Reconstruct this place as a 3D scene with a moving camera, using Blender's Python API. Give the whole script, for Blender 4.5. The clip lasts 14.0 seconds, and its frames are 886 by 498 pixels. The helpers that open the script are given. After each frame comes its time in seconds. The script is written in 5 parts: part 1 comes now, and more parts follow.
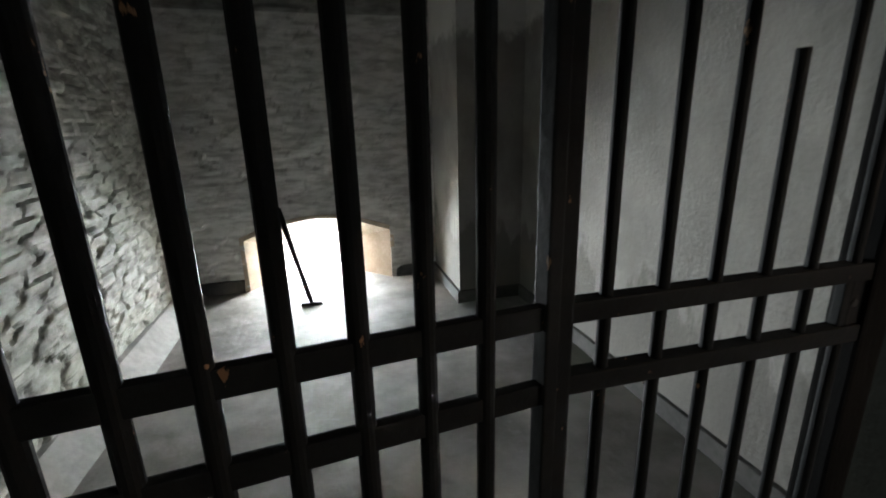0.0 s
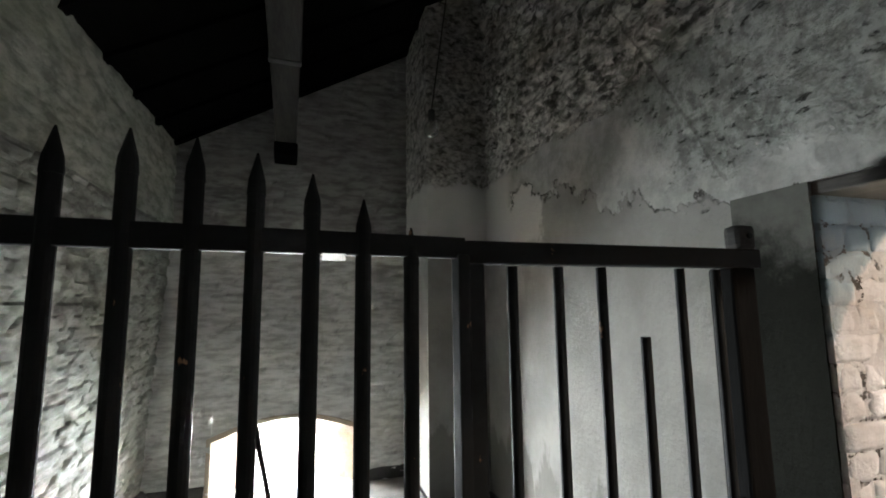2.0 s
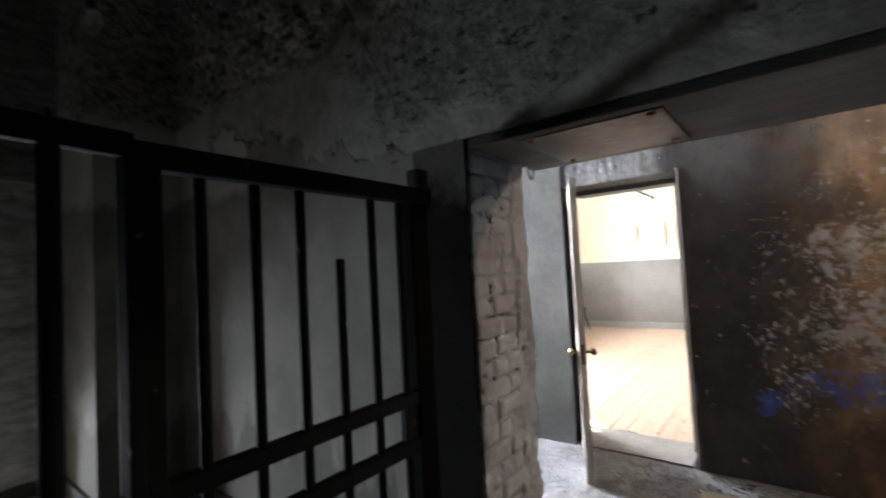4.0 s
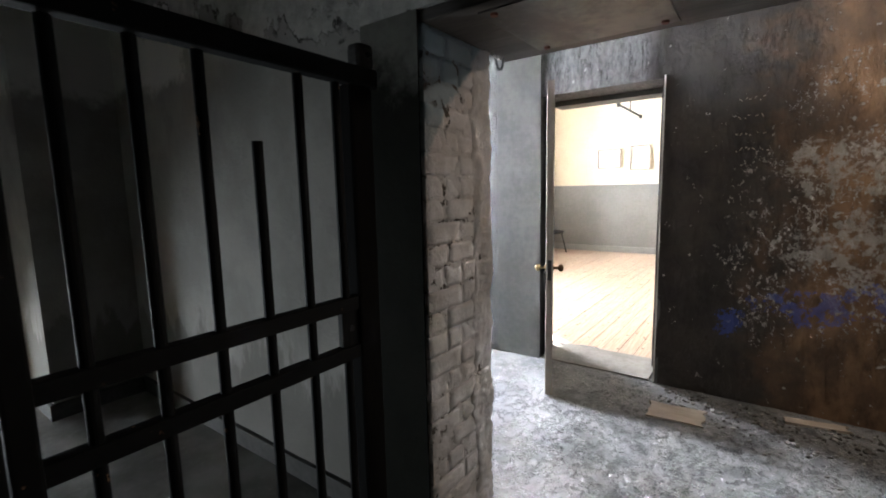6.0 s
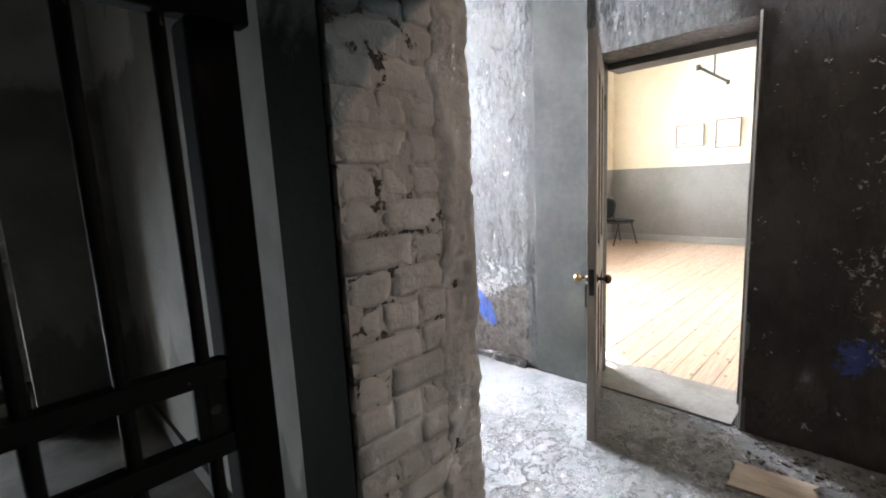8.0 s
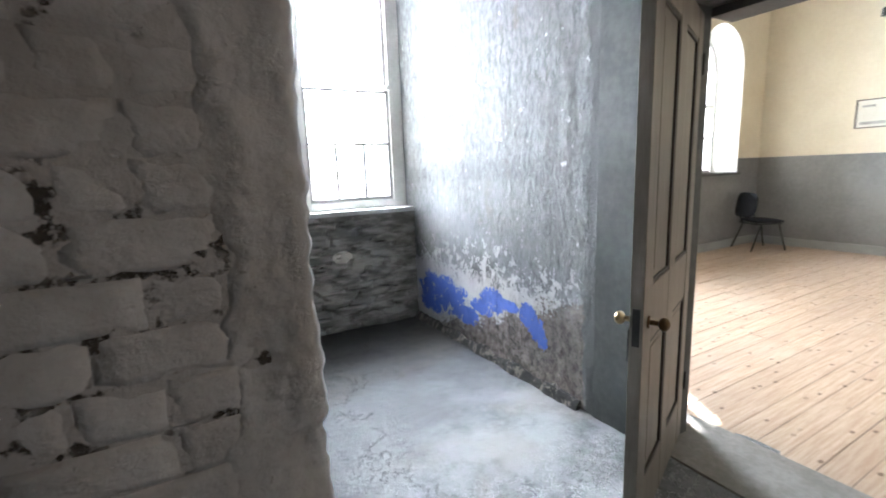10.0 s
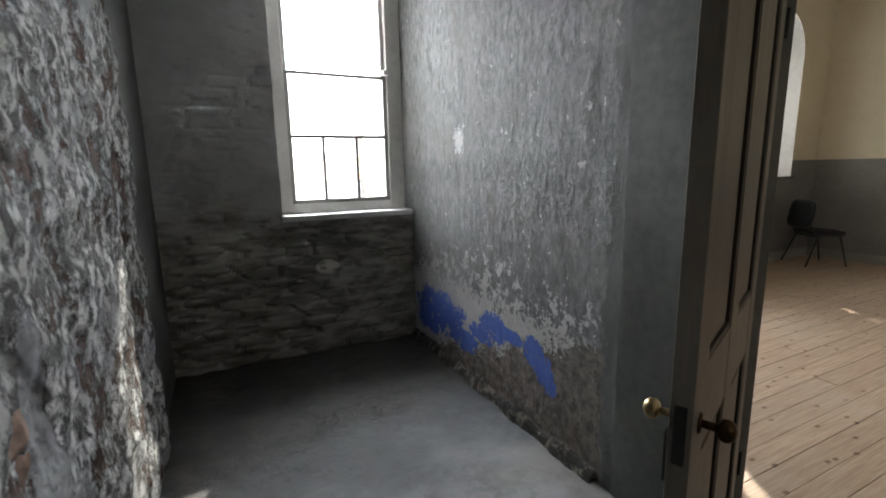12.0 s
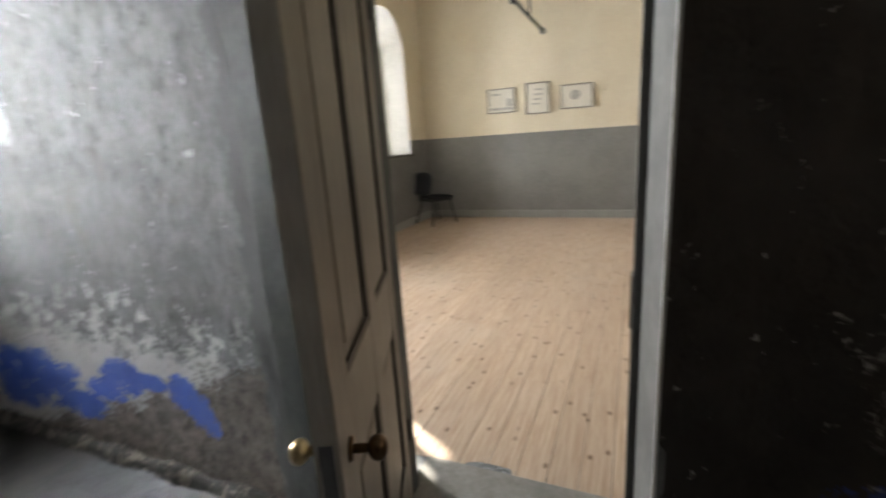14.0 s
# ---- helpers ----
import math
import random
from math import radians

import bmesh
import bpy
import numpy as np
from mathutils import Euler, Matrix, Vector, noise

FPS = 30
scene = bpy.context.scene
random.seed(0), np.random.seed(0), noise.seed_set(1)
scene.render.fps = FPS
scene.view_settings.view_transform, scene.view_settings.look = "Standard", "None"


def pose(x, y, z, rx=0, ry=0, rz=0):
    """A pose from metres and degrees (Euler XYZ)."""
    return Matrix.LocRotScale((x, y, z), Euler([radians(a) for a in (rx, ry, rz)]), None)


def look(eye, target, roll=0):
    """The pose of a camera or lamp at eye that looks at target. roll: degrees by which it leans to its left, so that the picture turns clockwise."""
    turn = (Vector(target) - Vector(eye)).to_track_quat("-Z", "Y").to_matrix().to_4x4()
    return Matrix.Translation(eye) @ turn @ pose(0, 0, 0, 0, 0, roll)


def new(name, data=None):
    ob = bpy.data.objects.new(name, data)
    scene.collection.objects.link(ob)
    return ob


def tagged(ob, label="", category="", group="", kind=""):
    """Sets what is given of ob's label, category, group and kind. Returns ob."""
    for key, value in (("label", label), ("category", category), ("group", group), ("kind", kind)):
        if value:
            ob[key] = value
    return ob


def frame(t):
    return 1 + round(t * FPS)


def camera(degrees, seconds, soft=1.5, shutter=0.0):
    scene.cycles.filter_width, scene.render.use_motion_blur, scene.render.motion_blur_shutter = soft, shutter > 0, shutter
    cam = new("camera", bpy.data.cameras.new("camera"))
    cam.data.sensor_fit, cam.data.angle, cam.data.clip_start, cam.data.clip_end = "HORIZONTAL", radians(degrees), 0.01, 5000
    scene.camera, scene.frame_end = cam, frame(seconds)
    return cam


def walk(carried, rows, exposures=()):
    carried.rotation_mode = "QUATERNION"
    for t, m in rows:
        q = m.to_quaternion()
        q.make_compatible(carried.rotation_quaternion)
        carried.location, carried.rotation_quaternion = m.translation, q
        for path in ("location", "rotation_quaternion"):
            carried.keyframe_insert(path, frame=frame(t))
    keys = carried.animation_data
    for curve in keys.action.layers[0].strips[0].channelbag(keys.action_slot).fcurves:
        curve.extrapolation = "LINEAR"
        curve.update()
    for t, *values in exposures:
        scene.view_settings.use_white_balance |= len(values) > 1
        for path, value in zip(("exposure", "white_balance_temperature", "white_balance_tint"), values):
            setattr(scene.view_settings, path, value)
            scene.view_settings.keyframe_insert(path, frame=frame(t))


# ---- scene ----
cam = camera(89.6, 14.0, soft=1.8, shutter=0.4)
PATH = [
    (0, (0.666, 0.571, 1.371), (1.145, 2.437, 0.834), -1.5),
    (0.5, (0.684, 0.446, 1.414), (1.209, 2.345, 1.068), -0.8),
    (1, (0.748, 0.318, 1.488), (1.247, 2.254, 1.426), -1.0),
    (1.5, (0.731, 0.279, 1.546), (1.291, 2.192, 1.708), -0.5),
    (2, (0.687, 0.264, 1.590), (1.263, 2.164, 1.833), -0.7),
    (2.5, (0.673, 0.262, 1.590), (1.36, 2.119, 1.872), -1.2),
    (3, (0.680, 0.270, 1.566), (1.651, 1.998, 1.877), -2.1),
    (3.5, (0.695, 0.258, 1.530), (2.010, 1.745, 1.765), -2.1),
    (4, (0.714, 0.247, 1.448), (2.3, 1.463, 1.539), -3.0),
    (4.2, (0.714, 0.244, 1.449), (2.378, 1.353, 1.476), -2.1),
    (6.5, (1.058, 0.248, 1.349), (2.636, 1.441, 1.052), -1.7),
    (7, (1.241, 0.318, 1.368), (2.79, 1.543, 1.052), -1.8),
    (7.5, (1.418, 0.332, 1.369), (2.919, 1.607, 1.025), -2.2),
    (7.7, (1.48, 0.34, 1.37), (2.938, 1.67, 1.047), -2.6),
    (9.8, (2.256, 0.422, 1.377), (3.311, 2.088, 1.041), -1.7),
    (10, (2.339, 0.426, 1.38), (3.308, 2.142, 1.038), -2.1),
    (10.5, (2.482, 0.539, 1.349), (3.344, 2.312, 1.015), -2.0),
    (11, (2.639, 0.739, 1.394), (3.502, 2.51, 1.046), -1.8),
    (11.5, (2.711, 0.799, 1.385), (3.58, 2.568, 1.046), -1.4),
    (12, (2.794, 0.808, 1.387), (3.656, 2.579, 1.035), -1.1),
    (12.5, (2.888, 0.803, 1.389), (3.74, 2.573, 1.015), -1.5),
    (13, (2.983, 0.783, 1.39), (3.965, 2.478, 0.985), -1.1),
    (13.5, (3.027, 0.816, 1.397), (4.39, 2.211, 0.955), -0.9),
    (14, (3.077, 0.89, 1.385), (4.86, 1.664, 0.913), -3.8),
]
EXPOSURES = [
    (0, 4.7, 6350, 12), (0.5, 4.7, 6350, 12), (1.0, 5.3, 6350, 12), (1.5, 5.8, 6350, 12), (2.5, 5.8, 6400, 12), (3.0, 5.2, 6350, 13), (3.5, 3.85, 6250, 14),
    (4.0, 3.5, 6150, 15), (6.5, 3.5, 6150, 13), (7.7, 3.5, 6150, 13), (9.8, 3.0, 5800, 10), (10.0, 2.75, 5800, 10), (10.5, 2.0, 5950, 10), (11.0, 1.4, 6150, 10),
    (12.0, 0.95, 6350, 10), (13.0, 0.85, 6400, 10), (13.5, 0.78, 6400, 10), (14.0, 1.8, 6400, 10),
]
walk(cam, [(t, look(eye, target, roll)) for t, eye, target, roll in PATH], EXPOSURES)

# ---- light ----
SUN_EL, SUN_TRAVEL = radians(35), Vector((-0.5, -0.866, 0.0))
world = bpy.data.worlds.new("world")
scene.world = world
world.use_nodes = True
wn = world.node_tree.nodes
sky = wn.new("ShaderNodeTexSky")
sky.sky_type, sky.sun_disc = "NISHITA", False
sky.sun_elevation, sky.sun_rotation = SUN_EL, radians(30)
world.node_tree.links.new(sky.outputs[0], wn["Background"].inputs[0])
wn["Background"].inputs[1].default_value = 0.1
sun_data = bpy.data.lights.new("sun", "SUN")
sun_data.energy, sun_data.angle, sun_data.color = 5.0, radians(0.6), (1.0, 0.93, 0.82)
sun = new("sun", sun_data)
way = Vector((SUN_TRAVEL.x * math.cos(SUN_EL), SUN_TRAVEL.y * math.cos(SUN_EL), -math.sin(SUN_EL)))
sun.matrix_world = look((20, 30, 25), Vector((20, 30, 25)) + way)


def sky_lamp(name, x0, x1, z0, z1, y, watts, down=0.0, colour=(0.97, 0.985, 1.0)):
    """Daylight that stands in an opening of the outer wall and shines inwards (towards -y), tilted down as the sky's light falls."""
    d = bpy.data.lights.new(name, "AREA")
    d.shape, d.size, d.size_y, d.energy, d.color = "RECTANGLE", x1 - x0, z1 - z0, watts, colour
    ob = new(name, d)
    ob.matrix_world = look(((x0 + x1) / 2, y, (z0 + z1) / 2), ((x0 + x1) / 2, y - math.cos(down), (z0 + z1) / 2 - math.sin(down)))
    return ob


sky_lamp("daylight_cell", 0.05, 0.95, -0.10, 0.62, 5.50, 19, colour=(0.93, 1.0, 1.0))
sky_lamp("daylight_passage", 3.52, 4.16, 1.5, 2.95, 5.55, 59, radians(20))
sky_lamp("daylight_passage_low", 3.17, 4.16, 1.0, 3.2, 5.66, 18)
sky_lamp("daylight_hall", 9.02, 9.88, 1.25, 3.3, 6.03, 118)
sky_lamp("daylight_hall_b", 5.86, 6.71, 1.25, 3.3, 5.06, 126)

# ---- materials ----


class Nodes:
    """A small writer of shader nodes."""

    def __init__(self, name):
        self.m = bpy.data.materials.new(name)
        self.m.use_nodes = True
        self.t = self.m.node_tree
        self.b = self.t.nodes["Principled BSDF"]
        self.co = self.t.nodes.new("ShaderNodeNewGeometry").outputs["Position"]
        self.heights = []

    def put(self, sock, v):
        if isinstance(v, bpy.types.NodeSocket):
            self.t.links.new(v, sock)
        elif isinstance(v, tuple) and len(v) == 3 and sock.type == "RGBA":
            sock.default_value = (*v, 1)
        else:
            sock.default_value = v

    def math(self, op, a, b=0.0, c=0.0):
        n = self.t.nodes.new("ShaderNodeMath")
        n.operation = op
        for s, v in zip(n.inputs, (a, b, c)):
            self.put(s, v)
        return n.outputs[0]

    def axis(self, k):
        n = self.t.nodes.new("ShaderNodeSeparateXYZ")
        self.put(n.inputs[0], self.co)
        return n.outputs[k]

    def at(self, scale=(1, 1, 1), move=(0, 0, 0)):
        n = self.t.nodes.new("ShaderNodeMapping")
        self.put(n.inputs["Vector"], self.co)
        n.inputs["Scale"].default_value, n.inputs["Location"].default_value = scale, move
        return n.outputs[0]

    def noise(self, scale=5.0, detail=5.0, stretch=(1, 1, 1), move=(0, 0, 0), rough=0.6):
        n = self.t.nodes.new("ShaderNodeTexNoise")
        self.put(n.inputs["Vector"], self.at(stretch, move))
        n.inputs["Scale"].default_value, n.inputs["Detail"].default_value, n.inputs["Roughness"].default_value = scale, detail, rough
        return n.outputs["Fac"]

    def voronoi(self, scale=5.0, stretch=(1, 1, 1), feature="DISTANCE_TO_EDGE"):
        n = self.t.nodes.new("ShaderNodeTexVoronoi")
        n.feature = feature
        if feature == "F1":
            n.voronoi_dimensions = "2D"
        self.put(n.inputs["Vector"], self.at(stretch))
        n.inputs["Scale"].default_value = scale
        return n.outputs["Distance"]

    def random(self):
        return self.t.nodes.new("ShaderNodeObjectInfo").outputs["Random"]

    def ramp(self, v, lo, hi):
        n = self.t.nodes.new("ShaderNodeMapRange")
        n.interpolation_type = "SMOOTHSTEP"
        self.put(n.inputs[0], v)
        self.put(n.inputs[1], lo)
        self.put(n.inputs[2], hi)
        return n.outputs[0]

    def mix(self, f, a, b):
        n = self.t.nodes.new("ShaderNodeMix")
        n.data_type = "RGBA"
        self.put(n.inputs[0], f)
        self.put(n.inputs[6], a)
        self.put(n.inputs[7], b)
        return n.outputs[2]

    def blob(self, u, v, cu, cv, ru, rv, warp):
        """1 inside a ragged ellipse."""
        du = self.math("DIVIDE", self.math("SUBTRACT", u, cu), ru)
        dv = self.math("DIVIDE", self.math("SUBTRACT", v, cv), rv)
        r = self.math("ADD", self.math("MULTIPLY", du, du), self.math("MULTIPLY", dv, dv))
        return self.ramp(self.math("ADD", r, warp), 1.06, 0.94)

    def done(self, colour, rough=0.8, bump=None, depth=0.004, metal=0.0, spec=0.5):
        self.put(self.b.inputs["Base Color"], colour)
        self.put(self.b.inputs["Roughness"], rough)
        self.b.inputs["Metallic"].default_value = metal
        self.b.inputs["Specular IOR Level"].default_value = spec
        if bump is not None:
            n = self.t.nodes.new("ShaderNodeBump")
            n.inputs["Strength"].default_value, n.inputs["Distance"].default_value = 1.0, depth
            self.put(n.inputs["Height"], bump)
            self.put(self.b.inputs["Normal"], n.outputs[0])
        return self.m


def plain(name, a, b, scale=6.0, rough=0.8, depth=0.002, grain=60.0, stretch=(1, 1, 1), metal=0.0, spec=0.5):
    """Two shades over two scales with a fine relief."""
    n = Nodes(name)
    f = n.math("ADD", n.math("MULTIPLY", n.noise(scale, 6, stretch), 0.65), n.math("MULTIPLY", n.noise(grain, 4, stretch), 0.35))
    return n.done(n.mix(n.ramp(f, 0.36, 0.64), a, b), rough, f, depth, metal, spec)


def limewash(name, light, dark, stain, stretch=(1, 1, 1)):
    """Old limewash on rubble stone: dirty joints, stains, grain."""
    n = Nodes(name)
    big, mid, fine = n.noise(1.3, 5, stretch), n.noise(9, 6, stretch), n.noise(70, 4)
    c = n.mix(n.ramp(mid, 0.35, 0.62), dark, light)
    c = n.mix(n.math("MULTIPLY", n.ramp(big, 0.5, 0.72), 0.7), c, stain)
    c = n.mix(n.math("MULTIPLY", n.ramp(fine, 0.55, 0.75), 0.35), c, dark)
    return n.done(c, 0.9, n.math("ADD", n.math("MULTIPLY", mid, 0.7), n.math("MULTIPLY", fine, 0.3)), 0.012)


M = {}
M["rubble"] = limewash("limewashed_rubble", (0.36, 0.365, 0.335), (0.17, 0.176, 0.157), (0.22, 0.24, 0.20), (1, 0.7, 1.8))
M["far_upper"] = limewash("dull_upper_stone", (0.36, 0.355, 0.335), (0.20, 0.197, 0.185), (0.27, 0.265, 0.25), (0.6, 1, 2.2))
M["rubble_upper"] = limewash("limewashed_upper_rubble", (0.52, 0.54, 0.47), (0.27, 0.285, 0.24), (0.34, 0.37, 0.29), (1, 0.7, 1.8))
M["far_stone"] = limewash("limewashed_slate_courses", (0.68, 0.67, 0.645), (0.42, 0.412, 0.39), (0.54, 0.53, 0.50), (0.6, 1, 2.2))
n = Nodes("broken_plaster")
tall = (1, 1, 0.95)
gap = n.math("MULTIPLY", n.ramp(n.noise(5.5, 8, tall, rough=0.7), 0.47, 0.41), n.ramp(n.axis(1), 1.29, 1.42))
crust = n.ramp(n.noise(20, 8, (1, 1, 0.9), rough=0.7), 0.41, 0.56)
c = n.mix(crust, (0.085, 0.083, 0.078), n.mix(n.noise(5, 6), (0.36, 0.365, 0.365), (0.58, 0.58, 0.57)))
c = n.mix(n.ramp(n.noise(2.6, 5, tall, (4, 1, 2)), 0.55, 0.66), c, n.mix(n.noise(15), (0.30, 0.315, 0.33), (0.42, 0.43, 0.44)))
c = n.mix(gap, c, n.mix(n.noise(18), (0.025, 0.021, 0.018), (0.15, 0.085, 0.055)))
ragged_rim = n.math("MULTIPLY", n.math("SUBTRACT", n.noise(8, 7, rough=0.7), 0.5), 1.6)
chase = n.blob(n.math("ADD", n.axis(1), n.math("MULTIPLY", n.axis(2), -0.12)), n.axis(2), 1.72, 0.62, 0.085, 0.52, ragged_rim)
c = n.mix(chase, c, n.mix(n.noise(4, 5), (0.20, 0.21, 0.22), (0.30, 0.31, 0.32)))
crust = n.math("MULTIPLY", crust, n.math("SUBTRACT", 1.0, chase))
gap = n.math("MULTIPLY", gap, n.math("SUBTRACT", 1.0, chase))
M["broken"] = n.done(c, 0.9, n.math("SUBTRACT", n.math("ADD", n.math("MULTIPLY", crust, 0.5), n.math("MULTIPLY", n.noise(55, 8, rough=0.7), 0.5)), n.math("MULTIPLY", gap, 1.3)), 0.024)
n = Nodes("passage_stone")
x, z = n.axis(0), n.axis(2)
course = n.noise(7, 6, (0.55, 1, 2.0))
low = n.ramp(n.math("ADD", z, n.math("MULTIPLY", n.math("SUBTRACT", n.noise(2.5), 0.5), 0.9)), 1.25, 0.95)
c = n.mix(n.ramp(n.noise(2.0, 6), 0.35, 0.65), (0.42, 0.425, 0.43), (0.55, 0.553, 0.552))
c = n.mix(low, c, n.mix(n.ramp(course, 0.36, 0.64), (0.155, 0.148, 0.134), (0.36, 0.343, 0.312)))
c = n.mix(n.math("MULTIPLY", n.ramp(n.noise(1.7, 7, move=(3, 0, 1)), 0.55, 0.68), 0.4), c, (0.075, 0.08, 0.09))
wob = n.math("MULTIPLY", n.math("SUBTRACT", n.noise(9, 5), 0.5), 1.6)
c = n.mix(n.blob(x, z, 3.46, 0.67, 0.085, 0.055, wob), c, (0.60, 0.57, 0.52))
M["wall_brick"] = n.done(c, 0.85, n.math("ADD", n.math("MULTIPLY", n.math("MULTIPLY", course, low), 0.8), n.math("MULTIPLY", n.noise(45, 5), 0.25)), 0.012)
M["white_plaster"] = plain("white_plaster", (0.55, 0.54, 0.51), (0.68, 0.67, 0.64), 2.2, 0.75, 0.003, 30)
M["grey_plaster"] = plain("grey_plaster", (0.16, 0.16, 0.155), (0.25, 0.25, 0.24), 2.5, 0.8, 0.003, 28)
M["dark_plaster"] = plain("dark_plaster", (0.045, 0.045, 0.043), (0.085, 0.082, 0.078), 3, 0.85, 0.003, 30)
n = Nodes("rotten_skirting")
M["rotten"] = n.done(n.mix(n.ramp(n.noise(16, 8, rough=0.72), 0.50, 0.60), n.mix(n.noise(6, 6), (0.022, 0.021, 0.019), (0.06, 0.056, 0.05)), (0.20, 0.175, 0.145)), 0.9, n.noise(30, 7, rough=0.7), 0.008)
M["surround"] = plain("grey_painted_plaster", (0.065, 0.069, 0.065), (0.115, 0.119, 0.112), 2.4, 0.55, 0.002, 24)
M["cream"] = plain("cream_wall_paint", (0.72, 0.64, 0.49), (0.79, 0.715, 0.565), 1.4, 0.7, 0.0015, 20)
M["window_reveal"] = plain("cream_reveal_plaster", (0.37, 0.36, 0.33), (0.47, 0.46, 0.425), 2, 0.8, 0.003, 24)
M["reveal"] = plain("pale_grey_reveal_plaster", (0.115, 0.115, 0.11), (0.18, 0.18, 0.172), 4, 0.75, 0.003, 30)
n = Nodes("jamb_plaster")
# lit top of the jamb coloured paler, the shaded part below near black
lit_head = n.ramp(n.math("ADD", n.axis(2), n.math("MULTIPLY", n.math("SUBTRACT", n.noise(6, 8, rough=0.7), 0.5), 0.5)), 1.66, 1.86)
M["jamb"] = n.done(n.mix(lit_head, n.mix(n.noise(4, 7), (0.009, 0.0094, 0.0076), (0.022, 0.0225, 0.018)), n.mix(n.noise(14, 7), (0.085, 0.085, 0.075), (0.20, 0.20, 0.18))), 0.9, n.noise(18, 7, rough=0.7), 0.008, spec=0.06)
n = Nodes("thin_white_paper")
n.b.inputs["Transmission Weight"].default_value = 0.6
M["card"] = n.done(n.mix(n.noise(10), (0.84, 0.84, 0.83), (0.92, 0.92, 0.91)), 1.0)
M["dado"] = plain("grey_dado_paint", (0.20, 0.20, 0.195), (0.26, 0.26, 0.25), 1.6, 0.45, 0.0015, 20)
n = Nodes("plaster_shard")
island = n.t.nodes.new("ShaderNodeNewGeometry").outputs["Random Per Island"]
M["shard"] = n.done(n.mix(n.math("POWER", island, 1.6), n.mix(n.noise(30), (0.06, 0.056, 0.05), (0.13, 0.122, 0.11)), (0.52, 0.52, 0.50)), 0.85, n.noise(90, 5), 0.002)
M["old_brick"] = plain("bare_old_brick", (0.11, 0.062, 0.042), (0.25, 0.155, 0.11), 9, 0.9, 0.006, 50)
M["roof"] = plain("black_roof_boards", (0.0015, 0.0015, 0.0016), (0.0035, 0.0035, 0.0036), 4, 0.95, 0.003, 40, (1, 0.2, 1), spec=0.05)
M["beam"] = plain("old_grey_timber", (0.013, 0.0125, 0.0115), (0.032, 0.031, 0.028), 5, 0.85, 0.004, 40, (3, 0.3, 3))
M["lintel"] = plain("dark_lintel_timber", (0.04, 0.036, 0.031), (0.10, 0.09, 0.08), 3, 0.8, 0.004, 34, (3, 0.3, 3))
M["old_plate"] = plain("dull_zinc_plate", (0.03, 0.027, 0.024), (0.12, 0.112, 0.10), 5, 0.5, 0.002, 30, metal=0.3)
M["rust"] = plain("rusty_iron", (0.10, 0.03, 0.018), (0.19, 0.07, 0.04), 14, 0.8, 0.001)
M["white_wood"] = plain("white_window_paint", (0.62, 0.61, 0.58), (0.74, 0.73, 0.70), 4, 0.5, 0.001, 40)
M["sash_paint"] = plain("grey_sash_paint", (0.30, 0.295, 0.28), (0.40, 0.395, 0.375), 4, 0.5, 0.001, 40)
M["door_paint"] = plain("grey_brown_door_paint", (0.20, 0.175, 0.145), (0.27, 0.24, 0.20), 2.4, 0.5, 0.0012, 40, (3, 3, 0.4))
M["door_line"] = plain("dark_door_moulding", (0.035, 0.03, 0.025), (0.06, 0.05, 0.042), 5, 0.5, 0.001)
M["frame_paint"] = plain("dark_grey_frame_paint", (0.085, 0.085, 0.08), (0.13, 0.128, 0.12), 3, 0.5, 0.001)
M["brass"] = plain("tarnished_brass", (0.27, 0.20, 0.10), (0.42, 0.33, 0.19), 12, 0.36, 0.0004, 60, metal=1.0)
M["bronze"] = plain("dark_bronze", (0.10, 0.065, 0.035), (0.18, 0.12, 0.07), 12, 0.35, 0.0004, 60, metal=1.0)
M["lock"] = plain("black_lock_case", (0.012, 0.012, 0.012), (0.03, 0.028, 0.025), 12, 0.4, 0.0005)
M["chair_black"] = plain("blue_black_upholstery", (0.012, 0.014, 0.020), (0.024, 0.027, 0.036), 10, 0.8, 0.0008, 220)
M["steel_dark"] = plain("dark_steel", (0.03, 0.03, 0.03), (0.06, 0.06, 0.06), 12, 0.4, 0.0004, metal=0.6)
M["paper"] = plain("picture_paper", (0.70, 0.67, 0.58), (0.78, 0.75, 0.67), 4, 0.7, 0.0004)
M["ink"] = plain("picture_ink", (0.34, 0.33, 0.30), (0.52, 0.50, 0.46), 14, 0.8, 0.0003)
M["picture_frame"] = plain("thin_picture_frame", (0.12, 0.10, 0.08), (0.20, 0.17, 0.14), 10, 0.4, 0.0004)
M["stone_trim"] = plain("dressed_sandstone", (0.36, 0.29, 0.215), (0.47, 0.39, 0.31), 6, 0.85, 0.004, 50)
M["sill"] = plain("whitewashed_sill", (0.58, 0.58, 0.57), (0.74, 0.74, 0.73), 6, 0.7, 0.003, 40)
M["board"] = plain("pale_scrap_board", (0.38, 0.32, 0.255), (0.50, 0.43, 0.36), 5, 0.8, 0.002, 40, (3, 0.5, 1))
M["threshold"] = plain("worn_threshold", (0.20, 0.19, 0.17), (0.32, 0.30, 0.275), 3, 0.7, 0.002, 30)
M["ceiling"] = plain("grey_ceiling_plaster", (0.22, 0.22, 0.21), (0.30, 0.30, 0.29), 2, 0.85, 0.003, 24)
M["ground"] = plain("outside_gravel", (0.20, 0.19, 0.17), (0.30, 0.28, 0.25), 1.0, 0.9, 0.01, 20)

